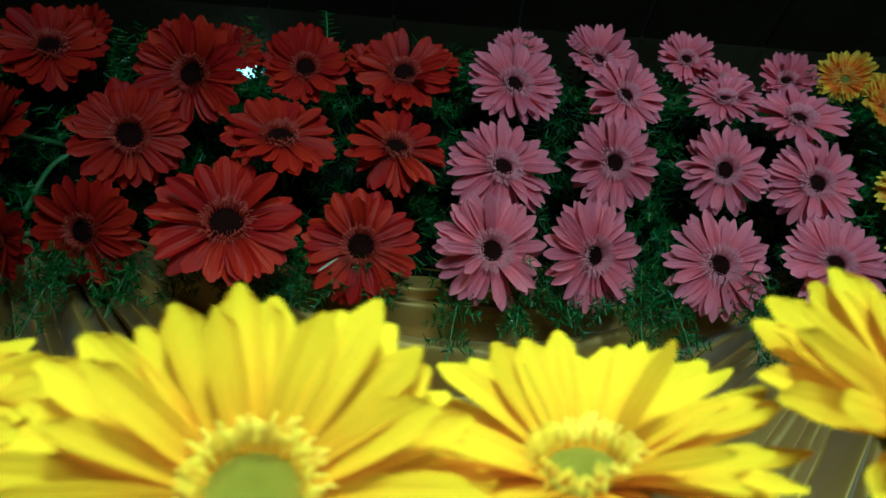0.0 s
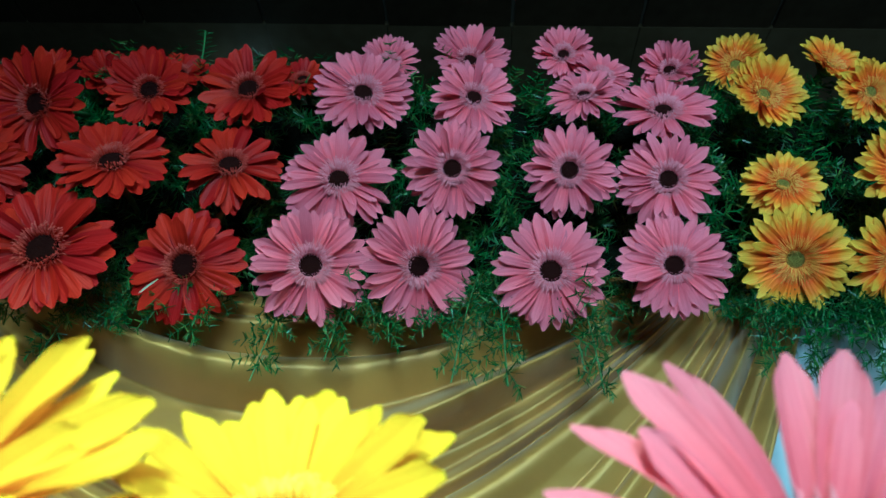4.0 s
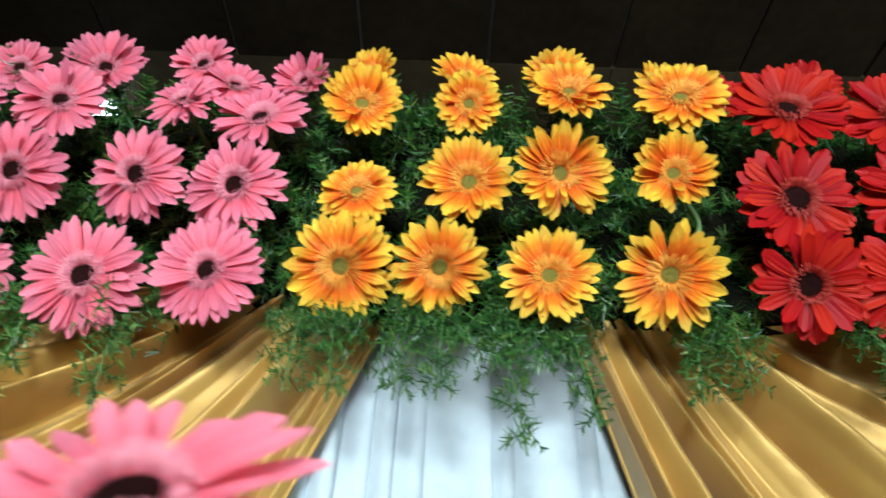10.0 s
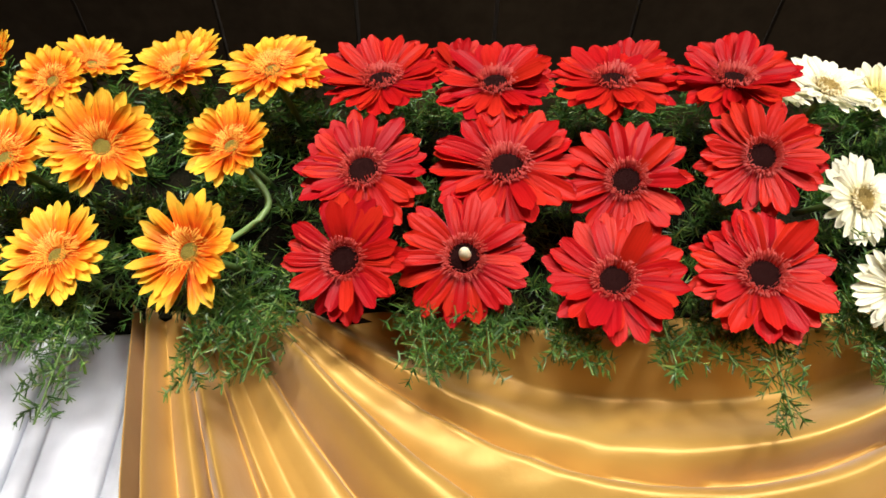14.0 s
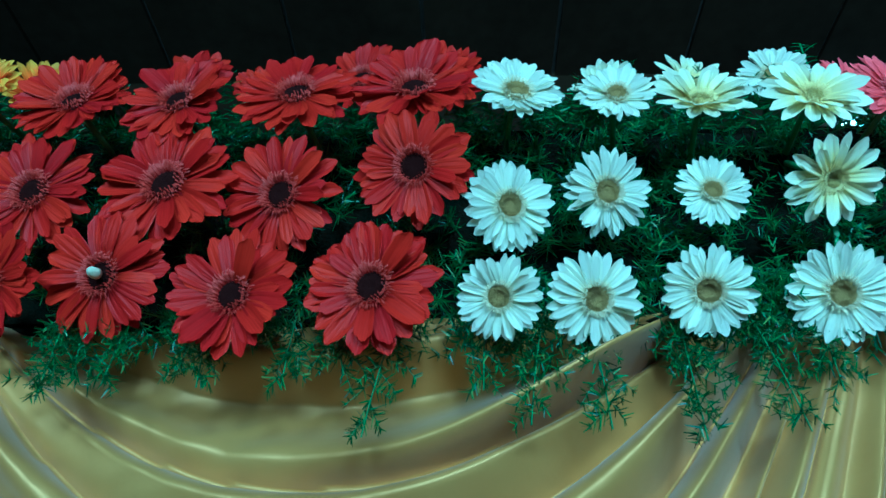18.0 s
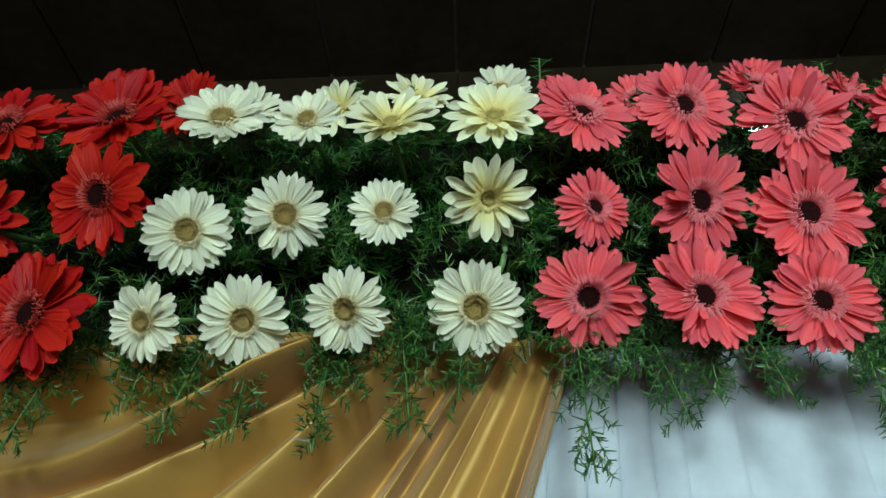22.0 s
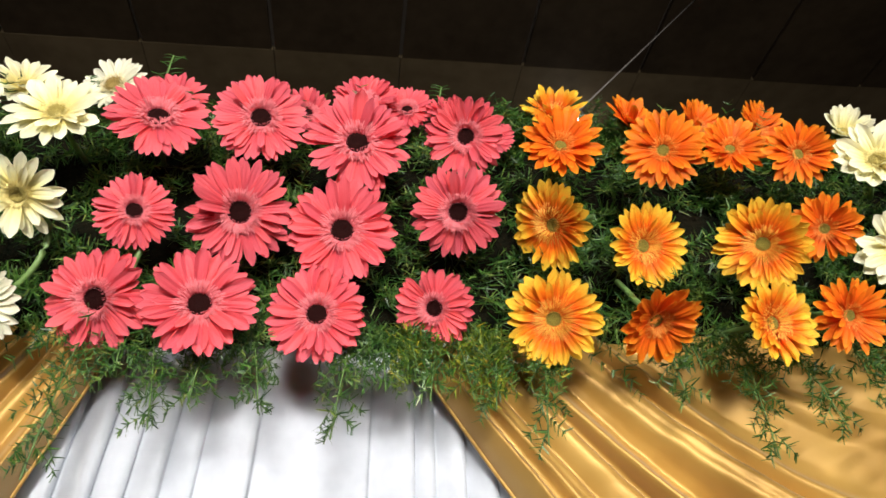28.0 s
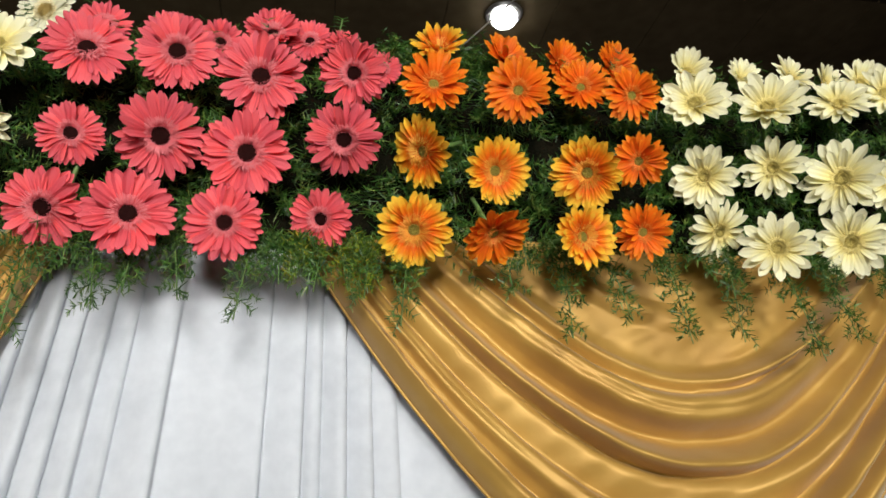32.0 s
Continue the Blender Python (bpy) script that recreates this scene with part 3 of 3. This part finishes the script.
PINK_A = [(0.103, 0.583, 2.193, 11.9, 14, -10), (0.230, 0.574, 2.180, 9.8, 12, -10), (0.355, 0.587, 2.198, 8.5, -8, 7), (0.442, 0.591, 2.180, 11.3, -7, 3), (0.090, 0.589, 2.074, 12.4, 11, -5), (0.211, 0.580, 2.086, 10.7, 4, -24), (0.334, 0.582, 2.089, 10.4, -4, -26), (0.435, 0.583, 2.080, 10.7, -6, -20), (0.078, 0.582, 1.964, 12.1, 13, -15), (0.182, 0.591, 1.973, 11.8, 28, -28), (0.313, 0.592, 1.972, 11.8, 0, -15), (0.430, 0.583, 1.977, 10.7, -9, -14)]
PINK_A_TOP = [(0.118, 2.306, 8.5), (0.222, 2.312, 10.5), (0.34, 2.325, 8.5), (0.385, 2.288, 8), (0.47, 2.3, 8.5)]
ORANGE_A = [(0.551, 0.582, 2.2, 9.5, 5, -12), (0.669, 0.584, 2.209, 7.9, -1, -23), (0.785, 0.594, 2.242, 10.2, -7, 0), (0.897, 0.561, 2.204, 10.6, -12, -2), (0.556, 0.596, 2.086, 8.4, -3, 0), (0.67, 0.578, 2.09, 10.4, -8, -17), (0.759, 0.565, 2.096, 10.8, 15, -25), (0.875, 0.567, 2.102, 8.9, -15, -12), (0.55, 0.593, 1.995, 10.7, -11, -34), (0.643, 0.591, 1.997, 9.9, 3, -40), (0.747, 0.588, 1.988, 9.6, -7, -10), (0.859, 0.581, 1.99, 10.8, -16, -23)]
ORANGE_A_TOP = [(0.552, 2.312, 8.5), (0.663, 2.312, 9), (0.78, 2.318, 9.5), (0.9, 2.3, 9)]
RED_B = [(1.007, 0.559, 2.189, 12.6, -6, 4), (1.119, 0.554, 2.182, 12.0, -6, -2), (1.236, 0.556, 2.192, 13.2, -6, 6), (1.356, 0.554, 2.195, 12.9, -5, 3), (0.996, 0.574, 2.081, 12.6, -6, -15), (1.126, 0.568, 2.083, 13.8, -9, -7), (1.235, 0.574, 2.075, 12.1, -12, -21), (1.359, 0.56, 2.096, 11.7, -8, -29), (0.987, 0.582, 1.986, 11.2, -8, -31), (1.087, 0.582, 1.99, 11.8, -9, -23), (1.209, 0.577, 1.965, 12.0, -12, -12), (1.328, 0.568, 1.967, 12.0, -12, -14)]
RED_B_TOP = [(0.975, 2.294, 8), (1.09, 2.318, 9), (1.165, 2.3, 7), (1.285, 2.318, 11), (1.39, 2.308, 9.5)]
WHITE_A = [(1.459, 0.57, 2.205, 10.6, 8, 1), (1.556, 0.554, 2.181, 8.3, -4, -3), (1.642, 0.568, 2.185, 10.6, -3, 9), (1.749, 0.561, 2.182, 10.4, 0, -1), (1.445, 0.577, 2.062, 9.4, 18, -29), (1.537, 0.582, 2.081, 9.5, 12, -29), (1.635, 0.583, 2.08, 7.7, 2, -12), (1.737, 0.565, 2.081, 9.0, 10, -52), (1.434, 0.565, 1.955, 7.8, -14, -27), (1.513, 0.581, 1.963, 9.0, 14, -32), (1.607, 0.575, 1.967, 8.6, -15, -35), (1.721, 0.588, 1.972, 9.5, -8, -33)]
WHITE_A_TOP = [(1.46, 2.294, 9), (1.57, 2.29, 9), (1.664, 2.302, 9), (1.765, 2.312, 8.5)]
PINK_B = [(1.844, 0.576, 2.199, 11.9, 10, 2), (1.953, 0.575, 2.205, 11.4, 8, -20), (2.061, 0.574, 2.174, 12.7, -1, -16), (2.182, 0.567, 2.186, 10.1, -7, -35), (1.84, 0.583, 2.077, 8.4, 18, -15), (1.943, 0.583, 2.081, 12.1, 13, -29), (2.048, 0.592, 2.068, 12.3, 1, -19), (2.17, 0.58, 2.09, 10.8, -8, -40), (1.823, 0.591, 1.981, 10.9, -5, -33), (1.92, 0.578, 1.969, 11.4, 9, -11), (2.028, 0.591, 1.968, 10.4, -2, -15), (2.144, 0.602, 1.984, 8.7, -22, -30)]
PINK_B_TOP = [(1.84, 2.298, 8), (1.925, 2.29, 7.5), (1.997, 2.284, 7), (2.069, 2.306, 9), (2.122, 2.298, 7), (2.172, 2.288, 7), (2.228, 2.256, 6)]
ORANGE_B = [(2.289, 0.563, 2.173, 10.2, -2, -8), (2.406, 0.554, 2.167, 9.5, -18, -21), (2.516, 0.592, 2.208, 9, -16, -6), (2.577, 0.56, 2.177, 8.7, -11, -20), (2.278, 0.591, 2.085, 10.2, -56, -28), (2.373, 0.592, 2.061, 9.8, 7, -30), (2.493, 0.559, 2.046, 10.3, -33, -24), (2.567, 0.554, 2.066, 7.9, -21, -33), (2.259, 0.582, 1.964, 9.8, -15, -31), (2.357, 0.568, 1.958, 9.4, 22, -56), (2.471, 0.558, 1.95, 9.2, 16, -16), (2.554, 0.554, 1.959, 8.2, -6, -27)]
ORANGE_B_TOP = [(2.314, 2.302, 9.5), (2.414, 2.294, 9), (2.505, 2.294, 8.5), (2.592, 2.297, 8.5)]
WHITE_B = [(2.67, 0.554, 2.165, 10.4, -27, 0), (2.787, 0.554, 2.166, 12.0, -26, 8), (2.952, 0.594, 2.213, 9.9, -29, 13), (3.045, 0.594, 2.243, 9.8, -20, -5), (2.688, 0.594, 2.07, 9.8, -34, -18), (2.805, 0.594, 2.091, 9.6, -42, -20), (2.918, 0.594, 2.078, 12.2, -43, -8), (3.003, 0.594, 2.073, 8.7, -36, -2), (2.691, 0.594, 1.985, 9.5, 5, -39), (2.752, 0.561, 1.945, 10.1, -30, -15), (2.899, 0.594, 1.974, 10.9, -28, -25)]
WHITE_B_TOP = [(2.722, 2.298, 9), (2.813, 2.29, 8), (2.909, 2.302, 9), (2.973, 2.3, 7), (3.045, 2.305, 9)]
BANK = (("red", RED_A, RED_A_TOP), ("pink", PINK_A, PINK_A_TOP), ("orange", ORANGE_A, ORANGE_A_TOP), ("red", RED_B, RED_B_TOP), ("white", WHITE_A, WHITE_A_TOP), ("coral", PINK_B, PINK_B_TOP), ("orange", ORANGE_B, ORANGE_B_TOP), ("white", WHITE_B, WHITE_B_TOP))
LONG_STEMS = {
    ("white", 7, 1.74): [(1.751, 0.608, 2.075), (1.752, 0.612, 2.045), (1.740, 0.62, 2.02), (1.715, 0.635, 2.003)],
    ("coral", 4, 1.84): [(1.850, 0.605, 2.065), (1.842, 0.612, 2.035), (1.828, 0.64, 2.01)],
    ("orange", 7, 0.88): [(0.905, 0.602, 2.075), (0.900, 0.608, 2.052), (0.870, 0.62, 2.032)],
    ("red", 5, -0.29): [(-0.36, 0.606, 2.075), (-0.393, 0.612, 2.05), (-0.412, 0.63, 2.0)],
    ("red", 7, -0.03): [(-0.030, 0.606, 2.055), (-0.050, 0.612, 2.02), (-0.085, 0.64, 1.995)],
}


def shade_of(kind, x, n):
    """Some orange flowers are plain deep orange, and the last cream ones are of a pale lemon, broad-petalled sort."""
    if kind == "orange":
        return "deep" if x > 1.2 and n in (0, 1, 2, 3, 7, 9, 11) else "orange"
    if kind == "white":
        return "lemon" if x > 2.4 or n in (2, 3, 7) else "white"
    return kind


for kind, front, top in BANK:
    for n, (x, y, z, size, yaw, pitch) in enumerate(front):
        here = shade_of(kind, x, n)
        f = gerbera(here, (x, y, z), size / 100 * {"coral": 0.95, "white": 0.93}.get(here, 1.01), yaw, max(pitch, -56), f"{kind} gerberas on the bank", " set in green fern on the bank", 6 if n < 4 else 0)
        if front is RED_A and n == 11:
            child("petal", PARTS["white"]["petals"][0][0], f, Matrix.Rotation(radians(128), 4, "Z") @ Matrix.Translation((0, 0.026, 0.014)) @ Matrix.Diagonal((0.012, 0.024, 0.02, 1)), "pale underside of one curled petal")
        if (kind, n, round(x, 2)) in LONG_STEMS:
            long_stem(f, [(x, y + 0.012, z)] + LONG_STEMS[kind, n, round(x, 2)])
        if front is RED_B and n == 9:
            child("bud", tube("bud", [(0.002, 0, 0.012), (0.002, 0, 0.016), (0.002, 0.001, 0.021), (0.002, 0.001, 0.024)], lambda s: 0.0052 * (1 - 0.8 * s ** 3), DISC_BUD, 10), f, None, "small cream bud caught in the disc")
    for x, z, size in top:
        r2 = random.Random(int(x * 1000))
        here = "orange" if x == 2.314 else shade_of(kind, x, int(x * 100) % 3 + 2)
        gerbera(here, (x, 0.632, z - 0.014), size / 100, r2.uniform(-20, 20), r2.uniform(-14, 12), f"{kind} gerberas on the bank", " standing on top of the bank", 16)

# ---- the near row of flowers ----
NEAR = [("yellow", -0.125, 0.16, 1.632, 11, 10, 20), ("yellow", -0.024, 0.150, 1.628, 11.6, 4, 16), ("yellow", 0.053, 0.163, 1.640, 10.6, -10, 40), ("yellow", 0.133, 0.142, 1.649, 9.8, 2, 20), ("yellow", 0.204, 0.168, 1.652, 9.6, -5, 34),
        ("blush", 0.318, 0.142, 1.642, 11.5, 0, 22), ("blush", 0.402, 0.156, 1.650, 9.5, 10, 42), ("blush", 0.497, 0.170, 1.660, 9.8, -5, 28), ("blush", 0.581, 0.186, 1.665, 8.8, 4, 34)]
for kind, x, y, z, size, yaw, pitch in NEAR:
    gerbera(kind, (x, y, z), size / 100, yaw, pitch, f"{'pink' if kind == 'blush' else kind} gerberas of the low row", " standing in the low front row")
tagged(box("front_flower_box", (-0.35, 0.20, 1.46), (0.72, 0.32, 1.575), FOAM, 0.012), "low foam box carrying the front row of flowers, coloured near-black as if in shade", "planter")
for x in (-0.3, 0.67):
    tagged(box("front_box_post", (x - 0.02, 0.24, 0), (x + 0.02, 0.28, 1.462), WALL, 0.003), "brown upright post under the front flower box", "post", "front box posts")


# ---- fern ----
def fern_arrays(rng, origin, way, length, needles, size, sag, spread=1.0, thick=0.00082):
    """Needles of one fern sprig along a curved stem: verts of thin diamonds."""
    nodes = max(3, needles // 6)
    t = np.clip((np.arange(needles) % nodes + rng.normal(0, 0.12, needles) + 0.6) / nodes, 0.02, 1)
    way = way / np.linalg.norm(way)
    a = np.cross(way, (0.3, 0.2, 0.9))
    a /= np.linalg.norm(a)
    b = np.cross(way, a)
    stem = origin + np.outer(t, way) * length + np.outer(t * t, (0, 0, -1)) * sag
    ang = rng.random(needles) * 2 * np.pi
    fwd = rng.uniform(0.05, 0.75, needles)
    d = np.outer(np.cos(ang) * spread, a) + np.outer(np.sin(ang) * spread, b) + np.outer(fwd, way) + (0, 0, -0.15)
    d /= np.linalg.norm(d, axis=1)[:, None]
    l = size * rng.uniform(0.6, 1.15, needles) * (1 - 0.45 * t)
    q = np.cross(d, rng.normal(size=(needles, 3)))
    q /= np.linalg.norm(q, axis=1)[:, None]
    w = (thick * rng.uniform(0.75, 1.25, needles))[:, None]
    p0, p2 = stem, stem + d * l[:, None]
    v = np.stack([p0 - q * w, p0 + q * w, p2 + q * w * 0.45, p2 - q * w * 0.45], 1).reshape(-1, 3)
    ts = np.linspace(0, 1, 6)
    line = origin + np.outer(ts, way) * length + np.outer(ts * ts, (0, 0, -1)) * sag
    return v, line


def quads_mesh(name, blocks, mat):
    v = np.concatenate(blocks)
    me = bpy.data.meshes.new(name)
    n = len(v) // 4
    me.vertices.add(len(v))
    me.vertices.foreach_set("co", v.ravel())
    me.loops.add(4 * n)
    me.loops.foreach_set("vertex_index", np.arange(4 * n, dtype=np.int32))
    me.polygons.add(n)
    me.polygons.foreach_set("loop_start", np.arange(0, 4 * n, 4, dtype=np.int32))
    me.update(calc_edges=True)
    me.materials.append(mat)
    return me


rng = np.random.default_rng(4)
x0, n_sec = -1.1, 10
for sec in range(n_sec):
    xa, xb = x0 + sec * 0.46, x0 + (sec + 1) * 0.46
    blocks = []
    for _ in range(250):
        o = np.array((rng.uniform(xa, xb), 0.668, rng.uniform(2.005, 2.27)))
        way = np.array((rng.normal(0, 0.6), -1.0, rng.normal(0.05, 0.6)))
        v, _l = fern_arrays(rng, o, way, rng.uniform(0.025, 0.072), 46, 0.021, rng.uniform(0, 0.03))
        blocks.append(v)
    for _ in range(210):
        o = np.array((rng.uniform(xa, xb), rng.uniform(0.64, 0.80), rng.uniform(2.23, 2.26)))
        way = np.array((rng.normal(0, 0.5), rng.normal(-0.35, 0.35), 1.0))
        v, _l = fern_arrays(rng, o, way, rng.uniform(0.03, 0.085), 44, 0.019, rng.uniform(0, 0.02))
        blocks.append(v)
    for _ in range(28):
        o = np.array((rng.uniform(xa, xb), rng.uniform(0.62, 0.668), rng.uniform(1.975, 2.0)))
        way = np.array((rng.normal(0, 0.7), -0.35, rng.normal(-0.3, 0.3)))
        v, _l = fern_arrays(rng, o, way, rng.uniform(0.03, 0.085), 44, 0.019, rng.uniform(0.0, 0.03))
        blocks.append(v)
    # a thick tuft stands up between the coral and the last orange flowers
    for _ in range(60 if xa < 2.26 < xb else 0):
        o = np.array((rng.uniform(2.225, 2.29), rng.uniform(0.62, 0.68), 2.25))
        v, _l = fern_arrays(rng, o, np.array((rng.normal(0, 0.25), rng.normal(0, 0.15), 1.0)), rng.uniform(0.04, 0.08), 50, 0.018, rng.uniform(0, 0.006))
        blocks.append(v)
    # a denser clump behind the first of the last orange flowers
    for _ in range(70 if xa < 2.387 < xb else 0):
        o = np.array((rng.uniform(2.352, 2.422), rng.uniform(0.67, 0.72), 2.262))
        v, _l = fern_arrays(rng, o, np.array((rng.normal(0, 0.3), rng.normal(0, 0.15), 1.0)), rng.uniform(0.04, 0.114), 60, 0.018, rng.uniform(0, 0.006))
        blocks.append(v)
    tagged(new("fern_foliage", quads_mesh("fern_foliage", blocks, FERN)), "dark green feathery asparagus fern packed between the flowers", "foliage", kind="stuff")
blocks = []
for _ in range(130):
    o = np.array((rng.uniform(-0.33, 0.7), rng.uniform(0.20, 0.30), 1.57))
    v, _l = fern_arrays(rng, o, np.array((rng.normal(0, 0.5), rng.normal(-0.1, 0.4), 0.8)), rng.uniform(0.02, 0.05), 40, 0.014, 0.01)
    blocks.append(v)
tagged(new("fern_foliage", quads_mesh("fern_foliage", blocks, FERN)), "green fern filling the low front flower box", "foliage", kind="stuff")


def hanging_sprig(x, z, drop, lean, mat=FERN):
    """A fern spray that hangs below the bank over the cloth, with alternate side shoots."""
    root = tagged(new("fern_sprig"), "green asparagus fern spray hanging over the cloth", "foliage", "hanging fern sprays")
    root.matrix_world = Matrix.Translation((x, 0.618, z))
    way = np.array((lean, -0.35, -0.8))
    v, line = fern_arrays(rng, np.zeros(3), way, drop * 0.62, int(14 + drop * 190), 0.012, drop * 0.5, 1.0, 0.0008)
    parts_ = [v]
    stems = [line]
    shoots = int(4 + drop * 105)
    for k in range(shoots):
        t = 0.10 + 0.86 * k / shoots
        i = min(4, int(t * 5))
        p = line[i] + (line[i + 1] - line[i]) * (t * 5 - i)
        out = (1 if k % 2 else -1) * rng.uniform(0.5, 1.2)
        d = np.array((out, rng.normal(-0.2, 0.4), -0.6 + 0.35 * rng.normal()))
        v2, l2 = fern_arrays(rng, p, d, (0.012 + 0.022 * (1 - 0.7 * t)) * rng.uniform(0.7, 1.3), 28, 0.0145, 0.008, 1.0, 0.0008)
        parts_.append(v2)
        stems.append(l2)
    child("needles", quads_mesh("needles", parts_, mat), root)
    verts, faces = [], []
    for s, ln in enumerate(stems):
        r = 0.0009 if s == 0 else 0.0005
        for i, p in enumerate(ln):
            n = len(verts)
            verts += [p + (-r, 0, 0), p + (r, 0, 0), p + (0, -r, 0)]
            if i:
                faces += [(n - 3, n - 2, n + 1, n), (n - 2, n - 1, n + 2, n + 1), (n - 1, n - 3, n, n + 2)]
    child("stem", mesh_of("stem", verts, faces, STEM), root)


# where the long sprays end: x and height of each tip
TIPS = [(0.271, 1.858), (0.356, 1.853), (0.514, 1.873), (0.552, 1.864), (0.609, 1.867), (0.645, 1.869), (0.693, 1.906), (0.716, 1.821), (0.778, 1.845), (0.874, 1.872), (0.919, 1.885), (1.058, 1.883),
        (1.107, 1.898), (1.185, 1.895), (1.255, 1.896), (1.328, 1.85), (1.42, 1.893), (1.457, 1.861), (1.516, 1.86), (1.585, 1.85), (1.661, 1.857), (1.703, 1.891), (1.806, 1.82), (1.889, 1.86),
        (1.921, 1.884), (1.98, 1.874), (2.048, 1.85), (2.094, 1.898), (2.137, 1.887), (2.192, 1.882), (2.242, 1.845), (2.386, 1.888), (2.455, 1.832), (2.54, 1.855), (2.614, 1.827), (2.689, 1.827), (2.794, 1.804)]
r3 = random.Random(21)
x = -0.7
while x < 0.25:
    TIPS.append((x, r3.uniform(1.85, 1.90)))
    x += r3.uniform(0.05, 0.09)
x = 2.86
while x < 3.4:
    TIPS.append((x, r3.uniform(1.82, 1.88)))
    x += r3.uniform(0.06, 0.1)
for x, low in TIPS:
    lean = r3.uniform(-0.3, 0.3)
    start = r3.uniform(1.965, 1.985)
    hanging_sprig(x - lean * (start - low) * 0.62, start, start - low, lean)
    for _ in range(1):
        hanging_sprig(x + r3.uniform(-0.05, 0.05), r3.uniform(1.965, 1.99), r3.uniform(0.035, 0.075), r3.uniform(-0.7, 0.7))

# sprays at the third swag's gather, yellowed by colour to look lit from the gold
for x, drop, lean in ((2.135, 0.05, -0.4), (2.16, 0.085, 0.3), (2.185, 0.06, 0.5), (2.21, 0.095, -0.2), (2.24, 0.06, 0.4), (2.12, 0.07, -0.1)):
    hanging_sprig(x, 1.975, drop, lean, FERN_GOLD_LIT)


def tendril(x, z, tall, lean):
    """A thin curled fern shoot that rises above the bank and forks at the tip."""
    root = tagged(new("fern_tendril"), "thin curled green fern shoot rising above the bank", "foliage", "fern shoots above the bank")
    root.matrix_world = Matrix.Translation((x, 0.64, z))
    child("stem", tube("stem", [(lean * s * s * tall, 0, s * tall) for s in (0, 0.2, 0.4, 0.6, 0.8, 1)], 0.0011, STEM, 6), root)
    rnd = random.Random(int(x * 100) + 40)
    for k in range(14):
        q = 1 - 0.5 * (k / 13) ** 1.3
        at = Vector((lean * q * q * tall, 0, q * tall))
        side, long = (-1, 1)[k % 2], rnd.uniform(0.008, 0.02)
        rise, deep = rnd.uniform(0.2, 1.1), rnd.uniform(-0.4, 0.4)
        child("shoot", tube("shoot", [at + Vector((side * long * s, deep * long * s, long * (rise * s - 0.4 * s * s))) for s in (0, 0.5, 1)], lambda s: 0.0008 * (1 - 0.6 * s), FERN, 4), root)


for x, z, tall, lean in ((1.815, 2.25, 0.12, 0.04), (2.16, 2.25, 0.09, 0.1), (-0.13, 2.25, 0.11, -0.1)):
    tendril(x, z, tall, lean)

# a thin cord from the ceiling to the back of the bank
tagged(new("hanging_cord", tube("hanging_cord", [Vector((2.353, 0.679, 2.33)).lerp(Vector((3.224, 1.461, CEILING)), s / 8) for s in range(9)], 0.0016, CORD, 6)), "thin pale cord tied from the ceiling down to the bank", "cord")
